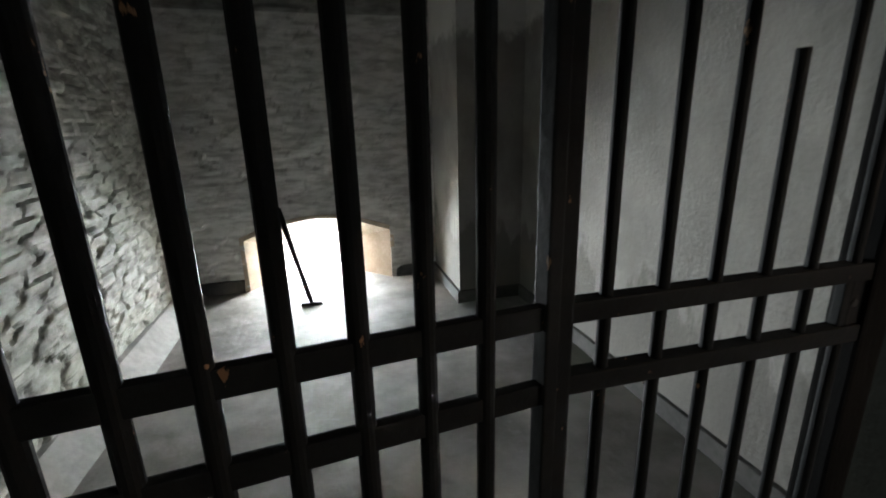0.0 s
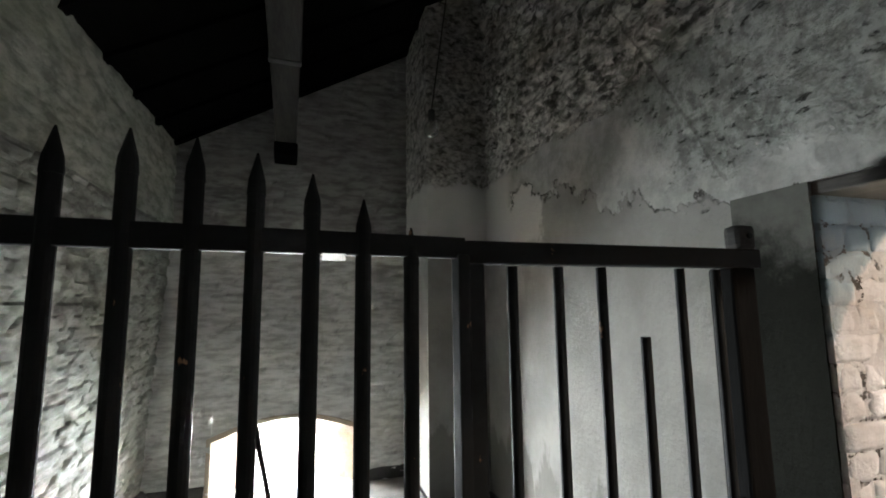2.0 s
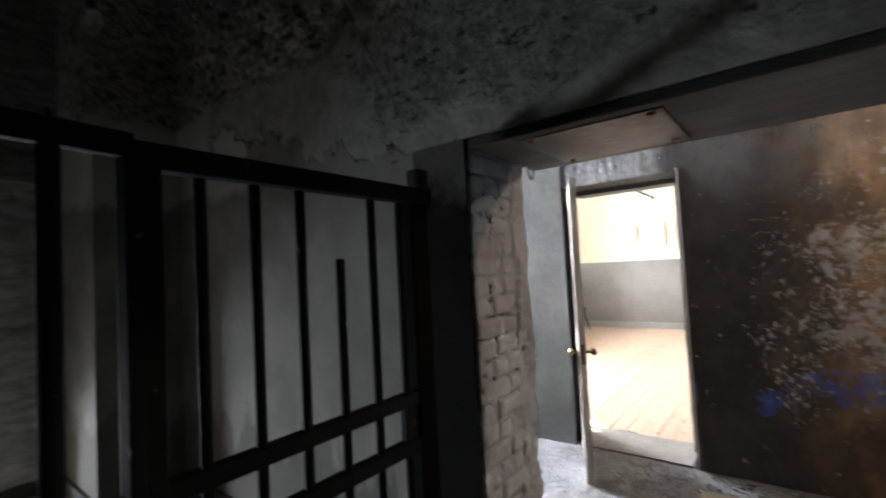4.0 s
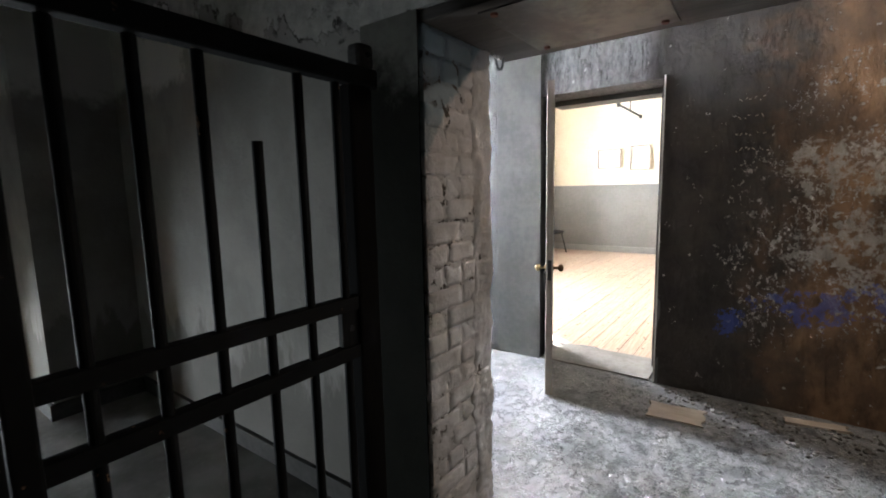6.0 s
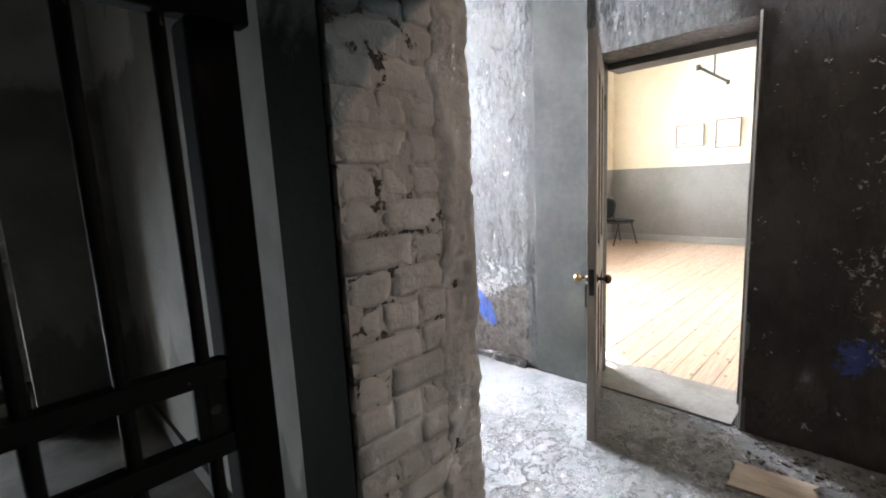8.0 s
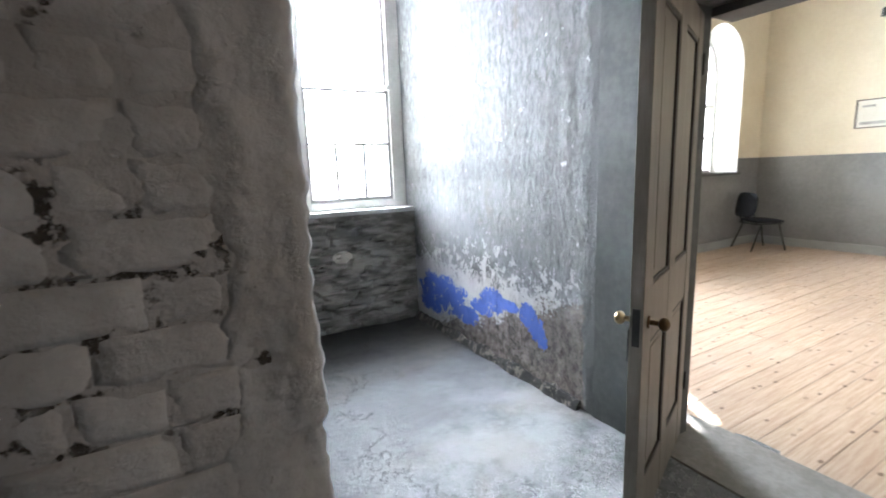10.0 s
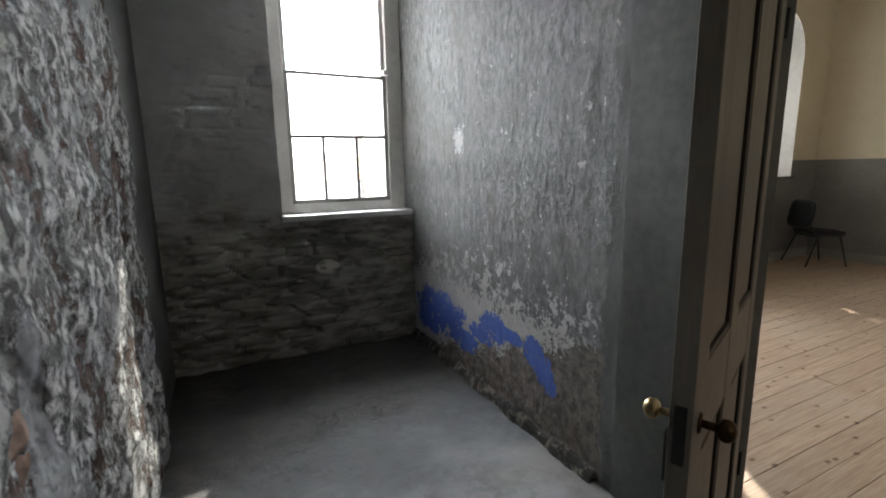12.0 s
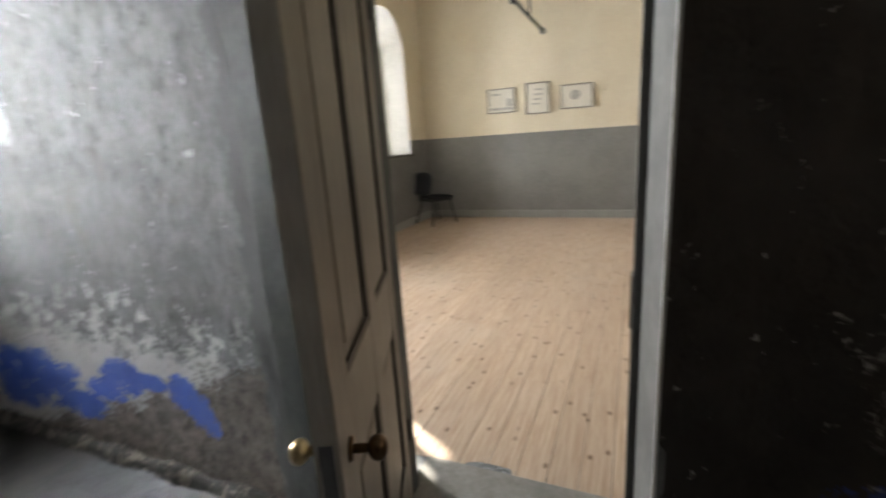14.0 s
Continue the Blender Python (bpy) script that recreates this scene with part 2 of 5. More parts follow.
# black iron paint, chipped to rust and bare metal
n = Nodes("chipped_black_iron")
chip = n.ramp(n.noise(34, 5, (1, 1, 0.45)), 0.69, 0.72)
M["tarred"] = plain("tarred_timber", (0.003, 0.003, 0.003), (0.007, 0.0068, 0.0065), 6, 0.9, 0.003, 40, (3, 3, 0.4), spec=0.08)
M["iron"] = n.done(n.mix(chip, n.mix(n.noise(9), (0.0055, 0.0068, 0.0075), (0.010, 0.0115, 0.0122)), (0.22, 0.13, 0.07)),
                   n.math("ADD", 0.58, n.math("MULTIPLY", n.noise(30), 0.25)), n.math("SUBTRACT", n.noise(40), n.math("MULTIPLY", chip, 0.5)), 0.0015, spec=0.15)

# whitewashed brick, washed blue towards the top; the joints are painted over and cracked open in places


def brick_paint(n):
    z, x = n.axis(2), n.axis(0)
    edge = n.math("ADD", n.math("ADD", z, n.math("MULTIPLY", x, -1.15)), n.math("MULTIPLY", n.noise(7, 8, rough=0.7), 0.22))
    blue = n.ramp(edge, -0.82, -0.78)
    base = n.mix(n.ramp(n.noise(6, 7), 0.35, 0.65), (0.54, 0.54, 0.54), (0.70, 0.70, 0.705))
    base = n.mix(blue, base, n.mix(n.noise(8), (0.20, 0.29, 0.34), (0.30, 0.385, 0.43)))
    base = n.mix(n.math("MULTIPLY", n.ramp(n.noise(2.6, 6, move=(2, 5, 1)), 0.52, 0.66), 0.4), base, (0.44, 0.42, 0.39))
    return n.mix(n.math("MULTIPLY", n.ramp(n.noise(40, 6, rough=0.7), 0.64, 0.72), 0.65), base, (0.15, 0.135, 0.12))


n = Nodes("painted_brick")
base = n.mix(n.math("MULTIPLY", n.random(), 0.15), brick_paint(n), (0.42, 0.40, 0.375))
M["brick"] = n.done(base, 0.8, n.math("ADD", n.math("MULTIPLY", n.noise(14, 7, rough=0.65), 0.8), n.math("MULTIPLY", n.noise(80), 0.3)), 0.010)
n = Nodes("painted_mortar")
open_joint = n.math("MULTIPLY", n.ramp(n.noise(26, 7, rough=0.65, move=(3, 1, 2)), 0.52, 0.58), n.ramp(n.noise(5, 4), 0.42, 0.56))
M["mortar"] = n.done(n.mix(open_joint, n.mix(0.2, brick_paint(n), (0.22, 0.20, 0.18)), (0.07, 0.063, 0.055)), 0.9, n.math("SUBTRACT", n.noise(50, 6), n.math("MULTIPLY", open_joint, 0.8)), 0.006)

# the peeling wall with the door: grey paint over white lime, blue distemper and bare render
n = Nodes("peeling_grey_paint")
y, z = n.axis(1), n.axis(2)
drip, spots = n.noise(30, 8, (1, 1, 0.5), rough=0.75), n.noise(21, 7, (1, 1, 0.8), rough=0.65)
warp = n.math("ADD", n.math("MULTIPLY", n.math("SUBTRACT", n.noise(7, 9, rough=0.8), 0.5), 6.5), n.math("MULTIPLY", n.math("SUBTRACT", n.noise(34, 7, rough=0.75), 0.5), 3.0))
c = n.mix(n.ramp(drip, 0.36, 0.64), (0.105, 0.11, 0.11), (0.225, 0.23, 0.23))
peel = n.ramp(n.math("ABSOLUTE", n.math("SUBTRACT", n.noise(13, 8, (1, 1, 0.32), (1, 4, 6), 0.7), 0.5)), 0.016, 0.004)
peel = n.math("MULTIPLY", peel, n.ramp(n.noise(4, 6, move=(6, 2, 4)), 0.45, 0.58))
c = n.mix(n.math("MULTIPLY", peel, 0.75), c, (0.045, 0.042, 0.038))
c = n.mix(n.math("MULTIPLY", n.ramp(n.noise(5.5, 7, (1, 1, 0.6), (8, 2, 2), 0.65), 0.56, 0.68), 0.6), c, (0.125, 0.105, 0.085))
c = n.mix(n.math("MULTIPLY", n.ramp(n.noise(1.6), 0.45, 0.7), 0.5), c, (0.15, 0.14, 0.125))
old = n.ramp(y, 1.0, 0.8)  # past the door: darker base, the lamp's warm glow painted on as brown
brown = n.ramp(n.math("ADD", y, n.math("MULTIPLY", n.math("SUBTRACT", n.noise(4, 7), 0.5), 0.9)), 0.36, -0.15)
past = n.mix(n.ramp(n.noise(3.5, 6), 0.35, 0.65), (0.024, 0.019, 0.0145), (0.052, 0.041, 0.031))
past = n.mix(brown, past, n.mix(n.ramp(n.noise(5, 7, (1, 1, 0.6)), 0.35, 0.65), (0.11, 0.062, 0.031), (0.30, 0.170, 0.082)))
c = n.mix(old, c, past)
band = n.math("ADD", z, n.math("ADD", n.math("MULTIPLY", n.math("SUBTRACT", n.noise(5, 9, rough=0.8), 0.5), 0.6), n.math("MULTIPLY", n.math("SUBTRACT", n.noise(40, 7, rough=0.75), 0.5), 0.35)))
flakes = n.ramp(n.math("ADD", spots, n.math("MULTIPLY", n.blob(y, z, 3.1, 0.64, 0.95, 0.22, warp), 0.13)), 0.655, 0.675)
curl = n.ramp(n.math("ABSOLUTE", n.math("SUBTRACT", n.noise(17, 5, (1, 1.5, 1), (2, 5, 1)), 0.5)), 0.020, 0.008)
curl = n.math("MULTIPLY", curl, n.ramp(n.noise(9, 5, move=(7, 1, 2)), 0.54, 0.58))
fleck = n.ramp(n.noise(24, 8, (1, 1.3, 1), rough=0.72), 0.56, 0.575)
flakes2 = n.math("MULTIPLY", n.math("MULTIPLY", old, n.math("MAXIMUM", curl, n.math("MULTIPLY", fleck, n.ramp(n.noise(4.2, 7, move=(3, 3, 1), rough=0.65), 0.45, 0.50)))), n.math("MAXIMUM", n.blob(y, z, 0.23, 1.0, 0.19, 0.60, warp), n.blob(y, z, -0.35, 1.25, 0.55, 0.75, warp)))
white = n.math("MULTIPLY", n.ramp(band, 0.62, 0.59), n.ramp(y, 2.28, 2.40))
white2 = n.math("MULTIPLY", n.math("MULTIPLY", old, n.math("MAXIMUM", n.blob(y, z, -0.15, 1.45, 0.32, 0.16, warp), n.blob(y, z, -0.32, 0.98, 0.42, 0.22, warp))), n.math("MULTIPLY", n.ramp(n.noise(12, 8, move=(1, 3, 8), rough=0.7), 0.46, 0.56), 0.75))
c = n.mix(n.math("MAXIMUM", n.math("MAXIMUM", flakes, flakes2), n.math("MAXIMUM", white, white2)), c, n.mix(old, n.mix(n.noise(20), (0.42, 0.42, 0.41), (0.62, 0.62, 0.61)), n.mix(n.noise(20), (0.34, 0.31, 0.27), (0.62, 0.58, 0.53))))
warp_b = n.math("MULTIPLY", warp, 0.72)
bl = n.blob(y, z, 3.72, 0.34, 0.40, 0.155, warp_b)
for cy, cz, ry, rz in ((3.90, 0.24, 0.24, 0.13), (3.34, 0.25, 0.22, 0.075), (3.12, 0.36, 0.16, 0.06), (2.97, 0.45, 0.15, 0.09), (2.78, 0.45, 0.10, 0.045), (2.58, 0.43, 0.095, 0.085), (2.50, 0.37, 0.08, 0.085), (2.45, 0.31, 0.05, 0.07), (0.40, 0.50, 0.10, 0.09), (0.22, 0.66, 0.10, 0.07), (0.0, 0.64, 0.16, 0.11), (-0.45, 0.72, 0.32, 0.11)):
    bl = n.math("MAXIMUM", bl, n.blob(y, z, cy, cz, ry, rz, warp_b))
bl = n.math("MULTIPLY", bl, n.ramp(n.math("ADD", n.noise(11, 8, move=(2, 7, 3), rough=0.7), n.math("MULTIPLY", old, -0.11)), 0.37, 0.42))
c = n.mix(n.math("MULTIPLY", bl, n.math("SUBTRACT", 1.0, n.math("MULTIPLY", old, 0.5))), c, n.mix(n.noise(9), (0.035, 0.085, 0.46), (0.075, 0.165, 0.62)))
low = n.math("ADD", n.math("MULTIPLY", n.math("SUBTRACT", y, 2.2), -0.34), 0.60)
bare = n.math("MULTIPLY", n.ramp(n.math("SUBTRACT", band, low), 0.02, -0.02), n.ramp(y, 2.08, 2.12))
bare = n.math("MULTIPLY", bare, n.math("SUBTRACT", 1.0, bl))
c = n.mix(bare, c, n.mix(n.ramp(n.noise(19, 9, rough=0.8), 0.36, 0.64), (0.07, 0.055, 0.045), (0.30, 0.26, 0.225)))
pit = n.math("MULTIPLY", bare, n.ramp(n.noise(30, 7, (1, 1, 0.7), (6, 1, 3), 0.7), 0.44, 0.36))
c = n.mix(n.math("MULTIPLY", pit, 0.85), c, (0.03, 0.025, 0.02))
c = n.mix(n.math("MULTIPLY", bare, n.math("MULTIPLY", n.ramp(y, 2.75, 2.35), 0.45)), c, (0.07, 0.056, 0.042))
step_edge = n.math("ADD", y, n.math("MULTIPLY", n.math("SUBTRACT", n.noise(7, 8, rough=0.7, move=(3, 3, 3)), 0.5), 0.16))
smooth_side = n.math("MULTIPLY", n.ramp(step_edge, 2.115, 2.095), n.ramp(y, 1.6, 1.7))
c = n.mix(smooth_side, c, n.mix(n.noise(2.4, 6), (0.065, 0.069, 0.065), (0.115, 0.119, 0.112)))
streak = n.math("MULTIPLY", n.ramp(n.math("ABSOLUTE", n.math("SUBTRACT", z, n.math("ADD", 1.30, n.math("MULTIPLY", n.noise(3, 6), 0.12)))), 0.09, 0.03), n.ramp(y, 2.3, 2.6))
c = n.mix(n.math("MULTIPLY", streak, 0.35), c, (0.07, 0.072, 0.072))
warp = n.math("MULTIPLY", n.math("SUBTRACT", n.noise(52, 6, rough=0.75), 0.5), 11.0)
spot = n.math("MAXIMUM", n.blob(y, z, 3.377, 1.56, 0.055, 0.075, warp), n.math("MAXIMUM", n.blob(y, z, 2.27, 1.40, 0.017, 0.014, warp), n.blob(y, z, 2.24, 1.63, 0.012, 0.014, warp)))
c = n.mix(spot, c, (0.56, 0.57, 0.56))
lift = n.math("MAXIMUM", n.math("MAXIMUM", flakes, spot), n.math("MAXIMUM", white, bare))
M["peeling"] = n.done(c, 0.68, n.math("ADD", n.math("MULTIPLY", drip, 0.8), n.math("SUBTRACT", n.math("MULTIPLY", n.noise(50, 5), 0.35), n.math("ADD", n.math("MULTIPLY", lift, 0.5), n.math("ADD", n.math("MULTIPLY", pit, 0.7), n.math("MULTIPLY", peel, 0.5))))), 0.022)

# wall above the cell gate: pale plaster below a ragged line, bare rubble above it, pitted render over the lintel
n = Nodes("half_plastered_rubble")
y, z = n.axis(1), n.axis(2)
ragged = n.math("ADD", n.math("MULTIPLY", n.math("SUBTRACT", n.noise(3.2, 9, rough=0.7), 0.5), 0.34), n.math("MULTIPLY", n.math("SUBTRACT", n.noise(22, 5, rough=0.6), 0.5), 0.10))
bare = n.ramp(n.math("SUBTRACT", z, ragged), 2.575, 2.60)
joint = n.ramp(n.noise(9, 9, (1, 0.8, 1.7), (4, 8, 2), 0.7), 0.475, 0.40)
stone = n.mix(n.ramp(n.noise(17, 8, (1, 0.8, 1.3), rough=0.7), 0.40, 0.60), (0.34, 0.33, 0.30), (0.84, 0.82, 0.77))
stone = n.mix(n.math("MULTIPLY", n.ramp(n.noise(2.2, 5, move=(1, 1, 7)), 0.45, 0.65), 0.4), stone, (0.22, 0.19, 0.155))
stone = n.mix(n.math("MULTIPLY", joint, 0.75), stone, (0.035, 0.032, 0.028))
wash = n.mix(n.ramp(n.noise(2.4, 7), 0.35, 0.65), (0.25, 0.243, 0.224), (0.34, 0.329, 0.304))
wash = n.mix(n.math("MULTIPLY", n.ramp(n.noise(5, 8, (1, 1, 0.4), (3, 3, 3), 0.65), 0.56, 0.68), 0.6), wash, (0.24, 0.235, 0.215))
# wash darker towards the foot of the wall, with a ragged edge
dark_foot = n.math("MULTIPLY", n.ramp(n.math("ADD", z, n.math("MULTIPLY", n.math("SUBTRACT", n.noise(5, 7, (1, 1, 0.35), (5, 1, 9), 0.65), 0.5), 1.3)), 0.62, 0.50), n.ramp(z, 1.1, 0.6))
wash = n.mix(n.math("MULTIPLY", dark_foot, 0.65), wash, (0.13, 0.125, 0.112))
# wash paler above about 2 m, towards the pier
paler_patch = n.math("MULTIPLY", n.ramp(n.math("ADD", z, ragged), 1.95, 2.05), n.ramp(n.math("ADD", y, n.math("MULTIPLY", ragged, 2.0)), 2.75, 2.85))
wash = n.mix(n.math("MULTIPLY", paler_patch, 0.9), wash, n.mix(n.noise(4, 6), (0.58, 0.57, 0.54), (0.72, 0.71, 0.68)))
rise = n.math("ADD", 1.98, n.math("MULTIPLY", n.math("SUBTRACT", y, 1.5), 0.24))
coat = n.math("SUBTRACT", n.math("SUBTRACT", z, rise), n.math("MULTIPLY", n.math("SUBTRACT", n.noise(2.6, 9, move=(5, 2, 1), rough=0.66), 0.5), 0.95))
scar = n.math("MULTIPLY", n.ramp(coat, 0.0, 0.02), n.ramp(y, 3.35, 3.2))
lip = n.math("MULTIPLY", n.math("MULTIPLY", n.ramp(coat, -0.012, 0.004), n.ramp(coat, 0.03, 0.012)), n.ramp(y, 3.35, 3.2))
render_coat = n.mix(n.ramp(n.noise(9, 8, rough=0.7), 0.35, 0.65), (0.31, 0.308, 0.285), (0.47, 0.467, 0.44))
c = n.mix(scar, wash, render_coat)
c = n.mix(n.math("MULTIPLY", lip, n.ramp(n.noise(8, 4, move=(2, 2, 2)), 0.42, 0.55)), c, (0.05, 0.047, 0.04))
pitted = n.math("MULTIPLY", n.ramp(n.math("ADD", y, n.math("MULTIPLY", n.math("SUBTRACT", n.noise(2.4, 6), 0.5), 1.5)), 2.0, 1.7), n.ramp(n.math("SUBTRACT", z, ragged), 2.0, 2.12))
pits = n.ramp(n.noise(17, 8, (1, 0.7, 1.4), rough=0.7), 0.42, 0.36)
c = n.mix(n.math("MULTIPLY", pitted, 0.85), c, n.mix(n.ramp(n.noise(20, 7, rough=0.7), 0.4, 0.6), (0.17, 0.174, 0.155), (0.40, 0.405, 0.375)))
c = n.mix(n.math("MULTIPLY", pitted, pits), c, (0.055, 0.055, 0.047))
c = n.mix(n.math("MULTIPLY", bare, n.ramp(y, 0.9, 1.5)), c, stone)
crack = n.ramp(n.math("ABSOLUTE", n.math("ADD", n.math("SUBTRACT", n.math("MULTIPLY", n.math("SUBTRACT", z, 2.0), 0.55), n.math("SUBTRACT", y, 1.45)), n.math("MULTIPLY", n.math("SUBTRACT", n.noise(6, 6), 0.5), 0.10))), 0.012, 0.004)
c = n.mix(n.math("MULTIPLY", n.math("MULTIPLY", crack, n.ramp(z, 1.95, 2.05)), 0.45), c, (0.09, 0.086, 0.076))
rough_part = n.math("MAXIMUM", bare, n.math("MULTIPLY", pitted, 0.6))
M["half_plaster"] = n.done(c, 0.9, n.math("SUBTRACT", n.math("ADD", n.math("MULTIPLY", rough_part, n.noise(17, 8, (1, 0.8, 1.3), rough=0.7)), n.math("MULTIPLY", n.noise(40, 5), 0.12)), n.math("ADD", n.math("MULTIPLY", scar, 0.20), n.math("ADD", n.math("MULTIPLY", n.math("MULTIPLY", pitted, pits), 0.6), n.math("MULTIPLY", n.math("MULTIPLY", bare, joint), 0.6)))), 0.04)

# worn screed: grey, scuffed white, cracked
n = Nodes("worn_screed")
crust = n.noise(9, 9, rough=0.72)
ridge = n.ramp(n.math("ABSOLUTE", n.math("SUBTRACT", n.noise(6.5, 8, rough=0.7, move=(3, 1, 0)), 0.5)), 0.022, 0.0)
ridge = n.math("MULTIPLY", ridge, n.ramp(n.math("ADD", n.axis(1), n.noise(2)), 2.7, 1.9))
c = n.mix(n.ramp(n.noise(2.6, 8, rough=0.65), 0.38, 0.62), (0.095, 0.10, 0.105), (0.25, 0.258, 0.262))
c = n.mix(n.ramp(crust, 0.36, 0.72), c, (0.25, 0.258, 0.26))
c = n.mix(n.math("MULTIPLY", n.ramp(n.noise(16, 8, move=(9, 9, 0), rough=0.7), 0.58, 0.72), 0.45), c, (0.09, 0.093, 0.096))
c = n.mix(n.math("MULTIPLY", n.math("MULTIPLY", ridge, n.ramp(n.noise(2.2), 0.40, 0.52)), 0.85), c, (0.52, 0.53, 0.53))
c = n.mix(n.math("MULTIPLY", n.ramp(n.noise(0.9, 4, move=(1, 4, 0)), 0.54, 0.66), 0.4), c, (0.21, 0.185, 0.155))
crack = n.math("MULTIPLY", n.ramp(n.math("ABSOLUTE", n.math("SUBTRACT", n.noise(2.2, 8, rough=0.7), 0.5)), 0.007, 0.002), n.ramp(n.noise(1.1), 0.5, 0.6))
c = n.mix(crack, c, (0.035, 0.035, 0.035))
c = n.mix(n.math("MULTIPLY", n.ramp(n.noise(48, 7, rough=0.75), 0.58, 0.66), 0.25), c, (0.36, 0.365, 0.365))
flaked = n.math("MULTIPLY", n.ramp(n.noise(15, 9, move=(4, 4, 0), rough=0.78), 0.54, 0.58), n.ramp(n.math("ADD", n.axis(1), n.math("MULTIPLY", n.noise(2.5, 5), 0.8)), 1.9, 1.2))
c = n.mix(n.math("MULTIPLY", flaked, 0.55), c, (0.05, 0.051, 0.053))
# shade under the window wall, painted into the floor colour in two ragged steps
sill_shade = n.ramp(n.math("ADD", n.math("SUBTRACT", n.axis(1), n.math("MULTIPLY", n.axis(0), 0.25)), n.math("MULTIPLY", n.math("SUBTRACT", n.noise(3.2, 8, rough=0.65), 0.5), 0.55)), 2.12, 2.30)
floor_shade = n.ramp(n.math("ADD", n.math("SUBTRACT", n.axis(1), n.math("MULTIPLY", n.axis(0), 0.6)), n.math("MULTIPLY", n.math("SUBTRACT", n.noise(1.7, 7, rough=0.6), 0.5), 1.2)), -0.3, 0.9)
c = n.mix(n.math("MULTIPLY", floor_shade, 0.88), c, (0.047, 0.050, 0.052))
c = n.mix(n.math("MULTIPLY", sill_shade, 0.96), c, n.mix(n.ramp(n.noise(9, 7), 0.35, 0.65), (0.022, 0.021, 0.019), (0.065, 0.059, 0.052)))
M["screed"] = n.done(c, n.math("ADD", 0.40, n.math("MULTIPLY", n.noise(9), 0.4)), n.math("SUBTRACT", n.math("ADD", n.math("ADD", n.math("MULTIPLY", crust, 0.9), n.math("MULTIPLY", n.noise(40, 7, rough=0.75), 0.4)), n.math("MULTIPLY", ridge, 0.35)), n.math("ADD", crack, n.math("MULTIPLY", flaked, 0.5))), 0.012)

# cell floor: darker, browner screed
n = Nodes("cell_screed")
c = n.mix(n.ramp(n.noise(2.4, 6), 0.35, 0.65), (0.13, 0.122, 0.112), (0.24, 0.23, 0.216))
c = n.mix(n.math("MULTIPLY", n.ramp(n.noise(14, 7), 0.54, 0.66), 0.5), c, (0.22, 0.21, 0.20))
M["cell_screed"] = n.done(c, 0.7, n.math("ADD", n.noise(9, 7), n.math("MULTIPLY", n.noise(60), 0.25)), 0.006)

# floor boards: pine with knots
n = Nodes("pine_board")
grain = n.noise(9, 5, (0.35, 6, 1), rough=0.7)
knot = n.ramp(n.voronoi(3.9, (1, 1.8, 1), "F1"), 0.095, 0.045)
c = n.mix(n.ramp(grain, 0.36, 0.64), (0.43, 0.30, 0.20), (0.57, 0.445, 0.335))
c = n.mix(n.math("MULTIPLY", n.random(), 0.3), c, (0.33, 0.24, 0.175))
c = n.mix(n.math("MULTIPLY", knot, n.math("MULTIPLY", n.ramp(n.noise(2.6, 3), 0.38, 0.48), 0.85)), c, (0.13, 0.07, 0.035))
c = n.mix(n.math("MULTIPLY", n.ramp(n.noise(1.2), 0.5, 0.7), 0.3), c, (0.52, 0.44, 0.36))
M["pine"] = n.done(c, n.math("ADD", 0.38, n.math("MULTIPLY", n.noise(6), 0.25)), grain, 0.0012)

g = Nodes("window_glass")
g.b.inputs["Transmission Weight"].default_value = 1.0
M["glass"] = g.done((1, 1, 1), 0.02)
g.b.inputs["IOR"].default_value = 1.02
g = Nodes("dusty_bulb_glass")
g.b.inputs["Transmission Weight"].default_value = 0.85
M["bulb_glass"] = g.done((0.75, 0.75, 0.72), 0.12)
bulb_mat = Nodes("warm_bulb")
bulb_mat.b.inputs["Emission Color"].default_value = (1.0, 0.55, 0.2, 1)
bulb_mat.b.inputs["Emission Strength"].default_value = 8.0
M["bulb_lit"] = bulb_mat.done((0.9, 0.8, 0.6), 0.3)

# ---- builders ----


def vnoise(u, v, seed=0):
    iu, iv = np.floor(u).astype(np.int64), np.floor(v).astype(np.int64)
    fu, fv = u - iu, v - iv

    def h(a, b):
        k = (a * 374761393 + b * 668265263 + seed * 974711) & 0x7FFFFFFF
        k = ((k ^ (k >> 13)) * 1274126177) & 0x7FFFFFFF
        return (k ^ (k >> 16)) / 0x7FFFFFFF
    su, sv = fu * fu * (3 - 2 * fu), fv * fv * (3 - 2 * fv)
    top = h(iu, iv) * (1 - su) + h(iu + 1, iv) * su
    low = h(iu, iv + 1) * (1 - su) + h(iu + 1, iv + 1) * su
    return top * (1 - sv) + low * sv


def fbm(u, v, seed=0, octaves=4):
    return sum(vnoise(u * 2 ** k + 17.3 * k, v * 2 ** k, seed + k) * 0.5 ** k for k in range(octaves)) / (2 - 0.5 ** (octaves - 1)) - 0.5


